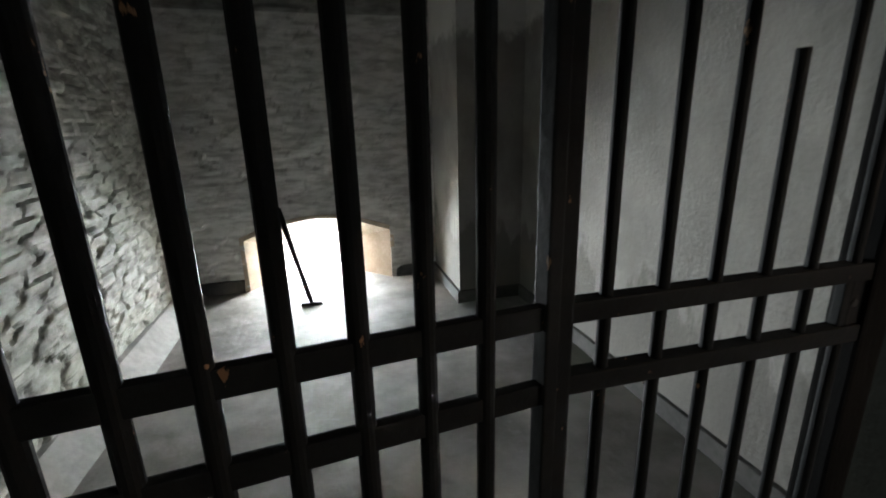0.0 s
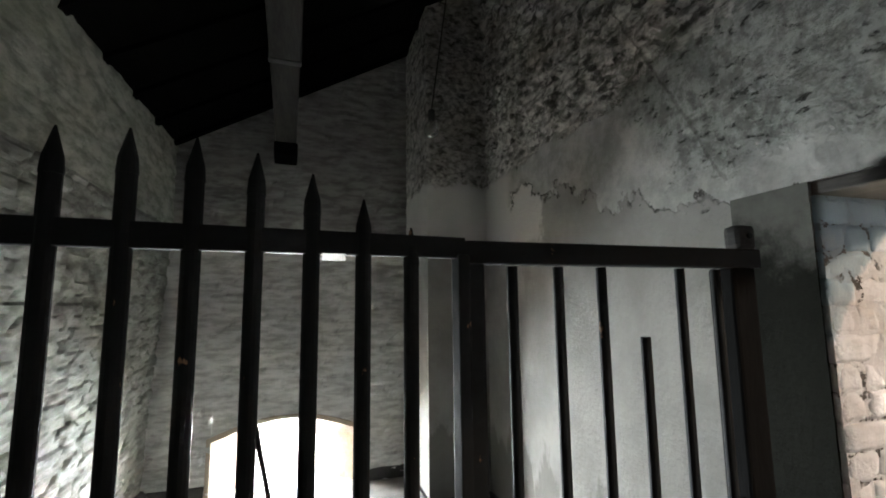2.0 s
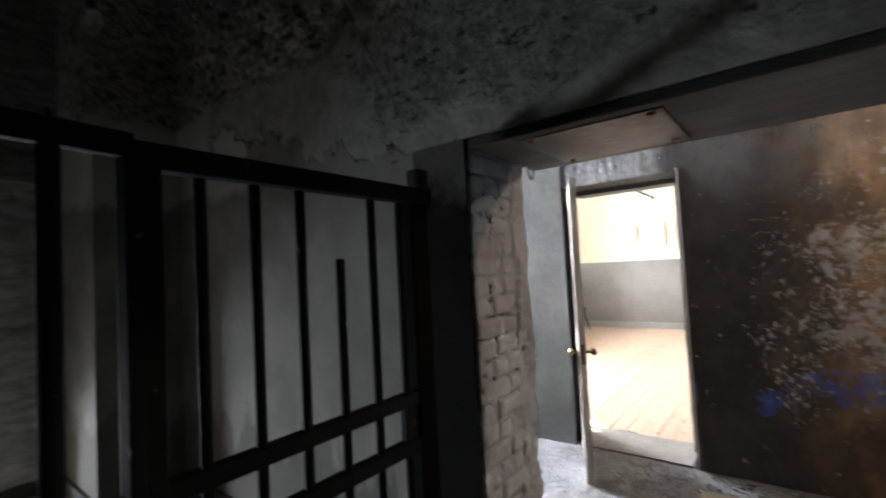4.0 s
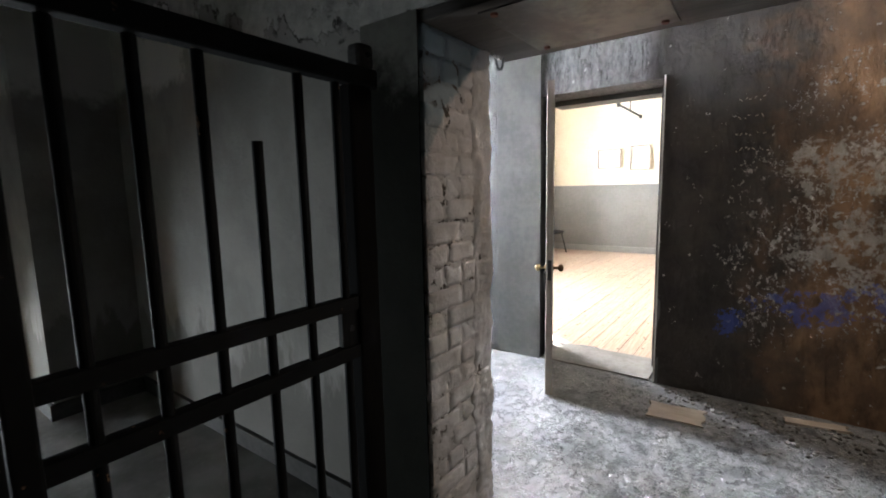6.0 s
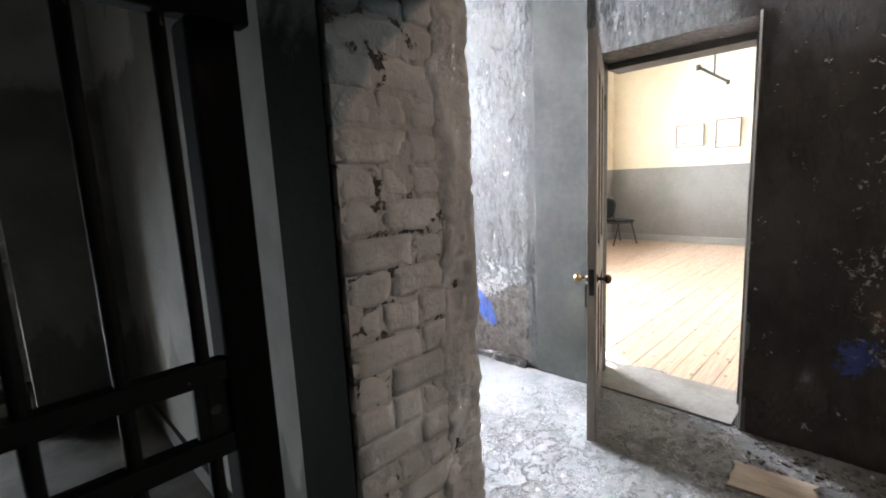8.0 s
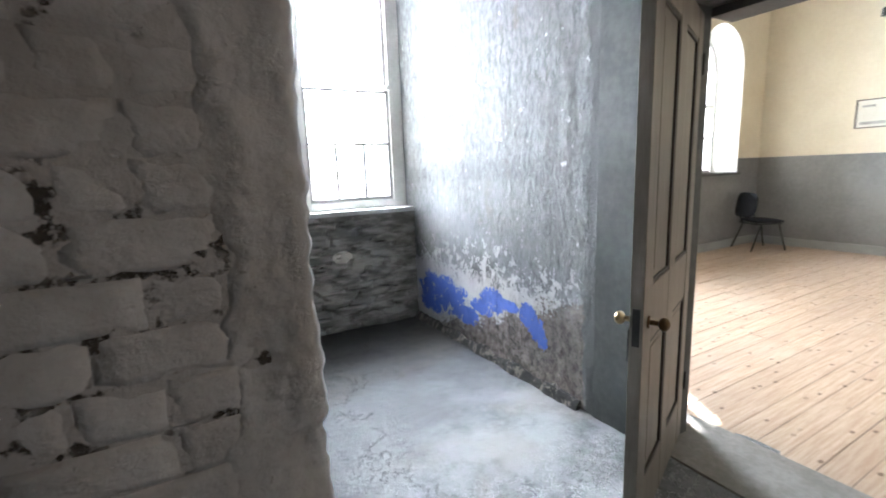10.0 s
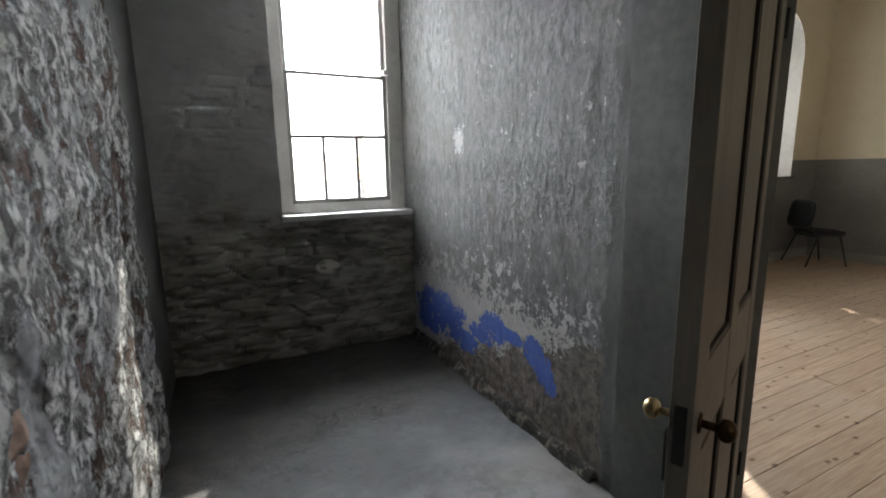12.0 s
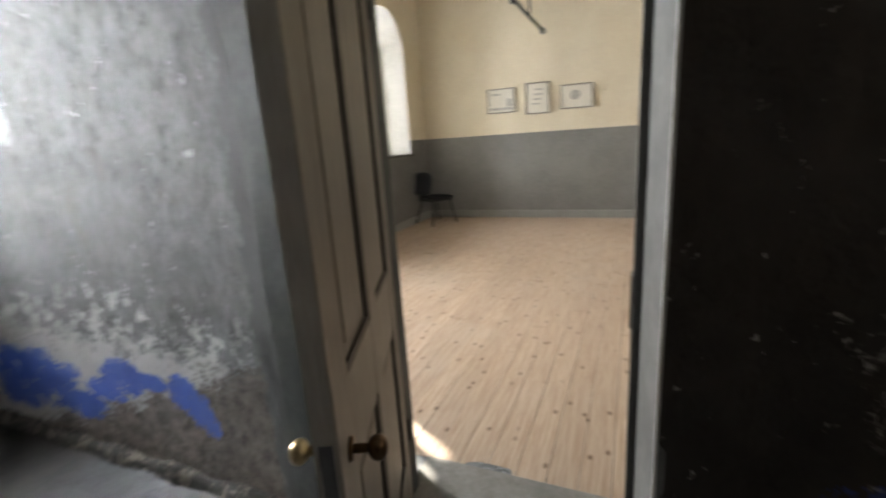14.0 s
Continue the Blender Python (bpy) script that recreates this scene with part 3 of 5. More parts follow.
def stones(u, v, cu, cv, seed=0):
    """Distance to the joint (0 at the joint) and a random number for each stone of a rubble wall."""
    u, v = u / cu + 0.35 * fbm(u * 3, v * 3, seed + 50), v / cv + 0.35 * fbm(u * 3, v * 3, seed + 60)
    iv = np.floor(v).astype(np.int64)
    f1, f2, r = np.full(u.shape, 9.0), np.full(u.shape, 9.0), np.zeros(u.shape)
    for dv in (-1, 0, 1):
        row = iv + dv
        iu = np.floor(u + 0.5 * (row & 1)).astype(np.int64)
        for du in (-1, 0, 1):
            a = vnoise((iu + du) * 1.0, row * 1.0, seed + 1)
            b = vnoise((iu + du) * 1.0, row * 1.0, seed + 2)
            d = np.hypot(iu + du - 0.5 * (row & 1) + 0.2 + 0.6 * a - u, (row + 0.25 + 0.5 * b - v) * 1.15)
            near = d < f1
            f2 = np.where(near, f1, np.minimum(f2, d))
            r = np.where(near, a, r)
            f1 = np.where(near, d, f1)
    return f2 - f1, r


def soft_step(a, lo, hi):
    t = np.clip((a - lo) / (hi - lo), 0, 1)
    return t * t * (3 - 2 * t)


def relief(kind):
    def rubble(u, v):
        e, r = stones(u, v, 0.23, 0.062, 3)
        return 0.012 * soft_step(e, 0.01, 0.2) + 0.020 * (r - 0.5) + 0.017 * fbm(u * 4, v * 13, 9, 5) + 0.012 * fbm(u * 11, v * 24, 10, 3) + 0.05 * fbm(u * 0.9, v * 0.9, 5)

    def upper(u, v):
        e, r = stones(u, v, 0.30, 0.10, 7)
        return 0.005 * soft_step(e, 0.01, 0.2) + 0.007 * (r - 0.5) + 0.012 * fbm(u * 6, v * 12, 8, 5) + 0.02 * fbm(u, v, 6)

    def courses(u, v):
        e, r = stones(u, v, 0.34, 0.095, 13)
        return 0.014 * soft_step(e, 0.01, 0.16) + 0.018 * (r - 0.5) + 0.022 * fbm(u * 5, v * 11, 19, 5) + 0.03 * fbm(u, v, 15)

    def slate(u, v):
        e, r = stones(u, v, 0.30, 0.07, 23)
        k = 0.25 + 0.75 * soft_step(1.15 - v + 0.5 * fbm(u * 2, v * 2, 3), 0.0, 0.25)
        return k * (0.022 * soft_step(e, 0.01, 0.22) + 0.018 * (r - 0.5)) + 0.010 * fbm(u * 7, v * 9, 29) + 0.02 * fbm(u, v, 25)

    def broken(u, v):
        return 0.07 * np.abs(fbm(u * 2.6, v * 2.2, 33, 5)) + 0.055 * fbm(u * 7.5, v * 7.5, 35, 5) + 0.02 * fbm(u * 1.3, v * 0.9, 36) + 0.035 * soft_step(2.2 - u, 0, 1.0)

    def half(u, v):
        e, r = stones(u, v, 0.15, 0.09, 43)
        bare = soft_step(v + 0.5 * fbm(u * 1.6, v * 1.6, 44), 2.55, 2.7)
        return bare * (0.026 * soft_step(e, 0.01, 0.16) + 0.036 * (r - 0.5) + 0.05 * fbm(u * 8, v * 11, 45, 5) - 0.03) + 0.014 * fbm(u * 2, v * 2, 46) + 0.016 * soft_step(1.9 - u, 0, 0.4) * fbm(u * 9, v * 9, 47, 4)

    def peeling(u, v):
        return 0.009 * fbm(u * 16, v * 4.0, 53, 5) + 0.012 * fbm(u * 3, v * 2, 54) + 0.012 * fbm(u * 0.8, v * 0.8, 55)

    def floor(u, v):
        return 0.018 * fbm(u * 2.2, v * 2.2, 63) + 0.007 * fbm(u * 7, v * 7, 64)

    def smooth(u, v):
        return 0.006 * fbm(u * 2, v * 2, 73)
    return {"upper": upper, "rubble": rubble, "courses": courses, "slate": slate, "broken": broken, "half": half, "peeling": peeling, "floor": floor, "smooth": smooth}[kind]


def mesh_object(name, verts, faces, material, smooth=False):
    me = bpy.data.meshes.new(name)
    me.from_pydata(verts, [], faces)
    me.update()
    if smooth:
        me.polygons.foreach_set("use_smooth", [True] * len(me.polygons))
    me.materials.append(material)
    return new(name, me)


def slab(name, axis, side, at, back, rects, kind, material, step=0.03, label="", category="wall"):
    """A wall or floor of real thickness whose front is a relief. axis: the one it faces along (0, 1, 2); side: +1 or -1, the way that the
    front faces; at: the front's place, back: the back's place; rects: (u0, u1, v0, v1), u and v being the other two axes."""
    f = relief(kind)
    verts, faces = [], []
    for u0, u1, v0, v1 in rects:
        nu, nv = max(1, round((u1 - u0) / step)), max(1, round((v1 - v0) / step))
        U, V = np.meshgrid(np.linspace(u0, u1, nu + 1), np.linspace(v0, v1, nv + 1), indexing="ij")
        D = at + side * f(U, V)
        base = len(verts)
        for front, depth in ((True, D), (False, np.full(D.shape, back))):
            o = np.empty(D.shape + (3,))
            others = [k for k in (0, 1, 2) if k != axis]
            o[..., axis], o[..., others[0]], o[..., others[1]] = depth, U, V
            if front:
                verts.extend(map(tuple, o.reshape(-1, 3)))
            else:
                rim = [(i, 0) for i in range(nu + 1)] + [(nu, j) for j in range(1, nv + 1)] + [(i, nv) for i in range(nu - 1, -1, -1)] + [(0, j) for j in range(nv - 1, 0, -1)]
                rb = len(verts)
                verts.extend(tuple(o[i, j]) for i, j in rim)
        w = nv + 1
        faces.extend((base + i * w + j, base + (i + 1) * w + j, base + (i + 1) * w + j + 1, base + i * w + j + 1) for i in range(nu) for j in range(nv))
        k = len(rim)
        faces.extend((base + rim[a][0] * w + rim[a][1], base + rim[(a + 1) % k][0] * w + rim[(a + 1) % k][1], rb + (a + 1) % k, rb + a) for a in range(k))
        faces.append(tuple(rb + a for a in range(k)))
    ob = mesh_object(name, verts, faces, material)
    return tagged(ob, label, category, kind="structure")


def box(bm, x0, x1, y0, y1, z0, z1, bevel=0.0):
    m = Matrix.Translation(((x0 + x1) / 2, (y0 + y1) / 2, (z0 + z1) / 2)) @ Matrix.Diagonal((abs(x1 - x0), abs(y1 - y0), abs(z1 - z0), 1))
    r = bmesh.ops.create_cube(bm, size=1, matrix=m)
    if bevel:
        edges = {e for v in r["verts"] for e in v.link_edges}
        bmesh.ops.bevel(bm, geom=list(edges), offset=bevel, segments=2, affect="EDGES", profile=0.6)
    return bm


def tube(bm, a, b, r0, r1=None, sides=12):
    a, b = Vector(a), Vector(b)
    m = Matrix.Translation((a + b) / 2) @ (b - a).to_track_quat("Z", "Y").to_matrix().to_4x4()
    bmesh.ops.create_cone(bm, cap_ends=True, segments=sides, radius1=r0, radius2=r0 if r1 is None else r1, depth=(b - a).length, matrix=m)
    return bm


def ball(bm, c, r, scale=(1, 1, 1)):
    bmesh.ops.create_uvsphere(bm, u_segments=16, v_segments=10, radius=r, matrix=Matrix.Translation(c) @ Matrix.Diagonal((*scale, 1)))
    return bm


def part(name, bm, material, parent=None, label="", smooth=False):
    me = bpy.data.meshes.new(name)
    bm.to_mesh(me)
    bm.free()
    if smooth:
        me.polygons.foreach_set("use_smooth", [True] * len(me.polygons))
    me.materials.append(material)
    ob = new(name, me)
    if parent is not None:
        ob.parent = parent
    return tagged(ob, label)


def thing(name, place, label, category, group="", kind="", turn=0.0):
    ob = new(name)
    ob.matrix_world = pose(*place, 0, 0, turn)
    ob.empty_display_size = 0.1
    return tagged(ob, label, category, group, kind)


B = bmesh.new

# ---- the cell and its lobby ----
XL, XR, YF = -0.57, 2.13, 4.58
west = slab("wall_west", 0, 1, XL, XL - 0.5, [(-1.6, YF + 0.6, 0, 2.26)], "rubble", M["rubble"], 0.016, "rough limewashed rubble stone wall, grey and pitted")
for v in west.data.vertices:  # the old wall leans inwards
    if v.co.x > XL - 0.3:
        v.co.x += 0.053 * v.co.z
slab("wall_west_upper", 0, 1, XL + 0.122, XL - 0.5, [(-1.6, YF + 0.6, 2.26, 3.3)], "upper", M["rubble_upper"], 0.03, "smoother limewashed upper wall under the roof")
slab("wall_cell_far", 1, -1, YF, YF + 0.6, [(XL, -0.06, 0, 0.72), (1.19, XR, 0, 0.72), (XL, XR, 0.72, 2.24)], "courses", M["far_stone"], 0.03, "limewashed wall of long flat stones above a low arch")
slab("wall_cell_far_upper", 1, -1, YF, YF + 0.6, [(XL, XR, 2.24, 5.0)], "courses", M["far_upper"], 0.03, "darker stone high on the far wall under the roof")
tagged(part("wall_arch_core", box(box(box(box(box(B(), -0.095, -0.045, YF + 0.014, YF + 0.58, 0.50, 0.87), 1.175, 1.225, YF + 0.014, YF + 0.58, 0.50, 0.87), -0.22, -0.075, YF + 0.06, YF + 0.58, 0, 0.63), 1.205, 1.35, YF + 0.06, YF + 0.58, 0, 0.63), -0.22, 1.35, YF + 0.06, YF + 0.58, 0.632, 0.86), M["far_stone"]), "stone core of the wall round the low arch", "wall", kind="structure")
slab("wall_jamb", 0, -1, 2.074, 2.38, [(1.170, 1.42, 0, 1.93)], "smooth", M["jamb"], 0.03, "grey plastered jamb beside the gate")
slab("wall_over_lintel", 0, -1, 2.078, 2.28, [(-1.6, 1.42, 1.93, 5.0)], "half", M["half_plaster"], 0.028, "plastered wall over the lintel, rubble above a ragged edge")
slab("wall_cell_right", 0, -1, XR, 2.25, [(1.42, YF, 0, 5.0)], "half", M["half_plaster"], 0.028, "pale plastered wall, bare rubble showing above a ragged edge")
slab("wall_lobby_end", 1, 1, -1.6, -2.0, [(XL, 4.17, 0, 5.0)], "smooth", M["dark_plaster"], 0.2, "dark plastered end wall of the lobby")
slab("wall_lobby_side", 0, -1, 2.078, 2.44, [(-1.6, -1.1, 0, 1.93)], "smooth", M["grey_plaster"], 0.1, "grey plastered wall beside the wide opening")
slab("floor_cell", 2, 1, 0.0, -0.3, [(XL - 0.3, 2.26, -1.9, 5.2)], "floor", M["cell_screed"], 0.05, "dark worn screed floor of the cell", "floor")
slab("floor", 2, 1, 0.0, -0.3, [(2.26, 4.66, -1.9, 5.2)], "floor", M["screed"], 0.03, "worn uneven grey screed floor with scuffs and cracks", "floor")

# pier that stands out in the far corner of the cell
slab("wall_pier_side", 0, -1, 1.615, XR + 0.1, [(3.76, YF, 0, 5.0)], "smooth", M["half_plaster"], 0.1, "pale plastered side of a corner pier")
slab("wall_pier_front", 1, -1, 3.76, 3.86, [(1.615, XR, 0, 5.0)], "smooth", M["half_plaster"], 0.08, "pale plastered front of a corner pier")

# low arch with a splayed, dressed reveal
ARCH = []
for k in range(13):
    s = k / 12
    ARCH.append((s, 0.455 + 0.15 * math.sin(math.pi * s)))


def splay(y, x0, x1, drop):
    pts = [(x0, y, 0.0)] + [(x0 + (x1 - x0) * s, y, h - drop) for s, h in ARCH] + [(x1, y, 0.0)]
    return pts


front, inner, outer = splay(YF - 0.018, -0.06, 1.19, 0.0), splay(YF + 0.34, 0.19, 0.84, 0.13), splay(YF + 0.62, 0.19, 0.80, 0.14)
rim = [(x + (0.035 if x > 0.56 else -0.035), YF - 0.018, z + (0.03 if z > 0 else 0)) for x, y, z in front]
rimb = [(x, YF + 0.05, z) for x, y, z in rim]
rows = [rimb, rim, front, inner, outer]
verts = [p for r in rows for p in r]
w = len(front)
faces = [(a * w + i, a * w + i + 1, (a + 1) * w + i + 1, (a + 1) * w + i) for a in range(len(rows) - 1) for i in range(w - 1)]
arch = mesh_object("arch_reveal", verts, faces, M["stone_trim"])
tagged(arch, "low arched opening with a splayed pale sandstone reveal", "arch", kind="structure")
# wall that fills round the arch, up to the courses above it
fill_v, fill_f = [], []
for (x, y, z) in front[1:-1]:
    fill_v += [(x, YF, z + 0.02), (x, YF, 0.74), (x, YF + 0.6, 0.74), (x, YF + 0.6, z + 0.02)]
for i in range(len(front) - 3):
    a, b = 4 * i, 4 * i + 4
    fill_f += [(a, b, b + 1, a + 1), (a + 3, b + 3, b + 2, a + 2)]
tagged(mesh_object("wall_above_arch", fill_v, fill_f, M["far_stone"]), "limewashed stone over the low arch", "wall", kind="structure")

# skirting painted dark round the cell
for nm, (x0, x1, y0, y1, h) in {"baseboard_1": (XL + 0.02, -0.10, YF - 0.025, YF + 0.05, 0.11), "baseboard_2": (1.23, 1.615, YF - 0.025, YF + 0.05, 0.11),
                                "baseboard_3": (1.59, 1.635, 3.76, YF, 0.10), "baseboard_4": (1.59, XR, 3.735, 3.78, 0.10), "baseboard_5": (XR - 0.025, XR + 0.02, 1.44, 3.735, 0.10)}.items():
    tagged(part(nm, box(B(), x0, x1, y0, y1, 0, h, 0.006), M["dark_plaster"]), "dark painted skirting at the foot of the wall", "baseboard", kind="structure")
bm = B()
vs = [bm.verts.new(p) for y in (1.0, YF) for p in ((XL - 0.02, y, 0), (XL + 0.16, y, 0), (XL + 0.03, y, 0.13), (XL - 0.02, y, 0.14))]
for q in ((0, 1, 5, 4), (1, 2, 6, 5), (2, 3, 7, 6), (3, 0, 4, 7), (3, 2, 1, 0), (4, 5, 6, 7)):
    bm.faces.new([vs[i] for i in q])
tagged(part("trim_haunch", bm, M["grey_plaster"]), "sloped cement fillet along the foot of the rubble wall", "trim", kind="structure")

# roof, rising to the right, with a tie beam
bm = B()
vs = [bm.verts.new(p) for y in (-2.0, YF + 0.6) for p in ((XL - 0.5, y, 2.66), (XR + 0.5, y, 4.74), (XR + 0.5, y, 4.91), (XL - 0.5, y, 2.83))]
for q in ((0, 1, 5, 4), (1, 2, 6, 5), (2, 3, 7, 6), (3, 0, 4, 7), (3, 2, 1, 0), (4, 5, 6, 7)):
    bm.faces.new([vs[i] for i in q])
for k in range(14):
    y = -1.5 + k * 0.46
    m = Matrix.Translation((0.78, y, 3.69)) @ Matrix.Rotation(-math.atan2(2.08, 3.70), 4, "Y") @ Matrix.Diagonal((3.9, 0.07, 0.045, 1))
    bmesh.ops.create_cube(bm, size=1, matrix=m)
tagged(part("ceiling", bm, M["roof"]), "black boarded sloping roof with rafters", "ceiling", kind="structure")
beam = thing("roof_beam", (0.583, 1.43, 3.02), "old grey timber roof beam ending on the far wall", "beam", turn=2.2)
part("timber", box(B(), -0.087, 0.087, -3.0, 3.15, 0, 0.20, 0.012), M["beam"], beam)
part("strap", box(B(), -0.094, 0.094, 1.45, 1.50, -0.006, 0.205, 0.002), M["steel_dark"], beam, "thin black iron strap round the beam")
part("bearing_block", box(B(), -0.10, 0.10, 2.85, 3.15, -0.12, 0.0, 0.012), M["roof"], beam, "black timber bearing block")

# ---- the barred gate ----
YG = 1.281
gate = thing("cell_gate", (1.03, 1.232, 0), "black iron cell gate, slightly ajar, with pointed bars and flat rails", "gate", turn=6.3)


def bar(x, z0, z1, r, spike, parent):
    bm = B()
    tube(bm, (x, 0, z0), (x, 0, z1 - (0.085 if spike else 0)), r, sides=14)
    if spike:
        tube(bm, (x, 0, z1 - 0.085), (x, 0, z1 - 0.055), r * 1.08, r * 0.95, 14)
        tube(bm, (x, 0, z1 - 0.055), (x, 0, z1), r * 0.95, 0.002, 14)
    return part("bar", bm, M["iron"], parent, smooth=False)


# the leaf stands a few degrees ajar; local x runs from the hinge post along the leaf
for k in range(12):
    d = 0.128 + 0.106 * k
    bar(-d, 0.06, max(1.757, 1.91 - 0.62 * (1.03 - d - 0.40) ** 2), 0.0168, True, gate)
for z0, z1 in ((1.018, 1.064), (0.868, 0.912), (0.10, 0.145)):
    part("rail", box(B(), -1.40, 0.0, -0.012, 0.012, z0, z1, 0.003), M["iron"], gate)
part("top_rail", box(B(), -1.40, 0.0, -0.012, 0.012, 1.692, 1.740, 0.003), M["iron"], gate)
part("stile", box(B(), -0.022, 0.006, -0.022, 0.022, 0.03, 1.70, 0.004), M["iron"], gate)
part("stile", box(B(), -1.42, -1.38, -0.022, 0.022, 0.03, 1.75, 0.004), M["iron"], gate)

tag = thing("paper_tag", (0.735, 1.178, 1.688), "small white paper tag stuck under the gate's top rail", "tag", turn=6)
part("card", box(B(), -0.023, 0.023, -0.003, -0.0015, -0.011, 0.004), M["card"], tag)

panel = thing("cell_grille", (0, YG, 0), "black iron grille panel beside the gate, one bar cut short", "grille")
for x in (1.175, 1.305, 1.435, 1.565, 1.695, 1.825):
    short = abs(x - 1.565) < 0.01
    ob = bar(x, 0.06, 1.494 if short else 1.68, 0.0135, False, panel)
    if short:
        tagged(ob, "bar cut short below the rail")
for z0, z1 in ((1.0, 1.043), (0.845, 0.888), (0.10, 0.145)):
    part("rail", box(B(), 1.086, 1.90, -0.02, 0.02, z0, z1, 0.004), M["iron"], panel)
part("top_rail", box(B(), 1.03, 1.98, -0.024, 0.024, 1.684, 1.740, 0.006), M["iron"], panel)
part("post", box(B(), 1.046, 1.090, -0.03, 0.03, 0.0, 1.684, 0.006), M["iron"], panel)
part("jamb_post", box(B(), 1.862, 1.95, -0.026, 0.06, 0.0, 1.684, 0.01), M["tarred"], panel, "broad dark timber post against the wall")
lock = part("lock_plate", box(B(), 1.80, 1.868, -0.012, 0.012, 0.888, 1.0, 0.004), M["iron"], panel, "flat black iron lock plate between the rails")
part("keyhole", tube(B(), (1.834, -0.016, 0.945), (1.834, -0.011, 0.945), 0.010), M["steel_dark"], lock)
block = thing("rail_socket", (1.955, YG, 1.70), "weathered wooden block on the end of the gate's top rail", "block")
part("timber", box(B(), -0.045, 0.02, -0.02, 0.04, 0.038, 0.115, 0.018), M["beam"], block)
part("bolt", tube(B(), (-0.012, -0.026, 0.08), (-0.012, -0.015, 0.08), 0.009, sides=6), M["iron"], block)

# thin iron prop in the arch
prop = thing("iron_prop", (0.466, 4.08, 0.005), "thin iron prop leaning from its foot into the arch", "prop")
part("rod", tube(B(), (0, 0, 0.01), (-0.21, 0.40, 0.72), 0.018, 0.026), M["iron"], prop)
part("foot", box(B(), -0.08, 0.08, -0.02, 0.03, 0.0, 0.02, 0.004), M["iron"], prop)

# bulb on its wire
lampb = thing("glass_bulb", (1.146, 1.915, 2.282), "clear glass bulb hanging from the roof on a wire", "bulb")
part("globe", ball(B(), (0, 0, 0), 0.031, (1, 1, 1.15)), M["bulb_glass"], lampb, smooth=True)
part("holder", tube(B(), (0, 0, 0.035), (0, 0, 0.08), 0.014), M["lock"], lampb)
part("wire", tube(B(), (0, 0, 0.08), (0.25, 0.02, 1.86), 0.003), M["lock"], lampb)

# timber lintel over the wide opening
lint = thing("lintel_beam", (2.26, 0.0, 1.89), "dark timber lintel over the wide opening", "lintel")
part("timber", box(B(), -0.178, 0.40, -1.12, 1.168, 0.0, 0.038, 0.006), M["lintel"], lint)
plate = part("soffit_plate", box(B(), -0.13, 0.33, 0.50, 0.98, -0.005, 0.0, 0.0015), M["old_plate"], lint, "dull bolted metal plate under the lintel")
for px in (-0.10, 0.30):
    for py in (0.54, 0.94):
        part("bolt", tube(B(), (px, py, -0.012), (px, py, -0.004), 0.011, 0.013, 8), M["rust"], plate, "rusty bolt head")
slab("wall_over_opening", 0, 1, 2.64, 2.30, [(-1.6, 1.17, 1.93, 3.6)], "smooth", M["grey_plaster"], 0.1, "grey plaster over the opening")

loop = thing("cable_loop", (2.55, 1.13, 1.888), "short black cable looped under the lintel", "cable")
bm = B()
for k in range(10):
    a0, a1 = math.pi * k / 10, math.pi * (k + 1) / 10
    tube(bm, (0.03 * math.cos(a0), 0.0, -0.055 * math.sin(a0)), (0.03 * math.cos(a1), 0.01, -0.055 * math.sin(a1)), 0.004, sides=8)
part("cable", bm, M["lock"], loop)

# partition, passage side: broken plaster over rubble; its far end smoother
partition = slab("wall_partition", 0, 1, 2.42, 2.26, [(1.256, 3.30, 0, 1.93), (1.172, 3.30, 1.93, 3.6)], "broken", M["broken"], 0.010, "broken peeling plaster over rubble on the partition wall")
slab("wall_partition_end", 0, 1, 2.385, 2.26, [(3.30, 4.22, 0, 3.6)], "smooth", M["surround"], 0.08, "smooth grey plaster at the end of the partition")

# ---- the passage with the window ----
XD, YW = 4.17, 4.215
W0, W1, WZ0, WZ1 = 3.165, 4.165, 1.06, 3.2
slab("wall_window", 1, -1, YW, 4.44, [(2.2, W0, 0, 3.6), (W0, XD + 0.4, 0, WZ0 - 0.03), (W0, XD + 0.4, WZ1, 3.6)], "slate", M["wall_brick"], 0.02, "dark flat stone wall under and beside the window")
# outer wall depth out of view, added to narrow the sun to a streak
for nm, r in {"wall_window_outer": (2.2, W0, 0, 3.6), "wall_window_outer_b": (XD, 4.66, 0, 3.6), "wall_window_outer_c": (W0, XD, 0, WZ0 - 0.05), "wall_window_outer_d": (W0, XD, WZ1 + 0.25, 3.6)}.items():
    tagged(part(nm, box(B(), r[0], r[1], 4.442, 5.5, r[2], r[3]), M["white_plaster"]), "unseen outer depth added to the window wall to narrow the sun", "wall", kind="structure")
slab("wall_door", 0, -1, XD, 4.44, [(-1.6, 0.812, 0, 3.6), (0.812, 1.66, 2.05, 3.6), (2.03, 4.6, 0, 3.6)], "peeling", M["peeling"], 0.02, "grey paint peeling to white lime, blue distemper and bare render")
slab("wall_door_surround", 0, -1, XD - 0.006, 4.44, [(1.66, 2.03, 0, 3.6)], "smooth", M["surround"], 0.06, "smooth grey painted plaster beside the door")
slab("ceiling_passage", 2, -1, 3.0, 3.2, [(2.2, 4.6, -1.9, 5.2)], "smooth", M["ceiling"], 0.3, "grey plaster ceiling of the passage", "ceiling")
bm = B()
rows = []
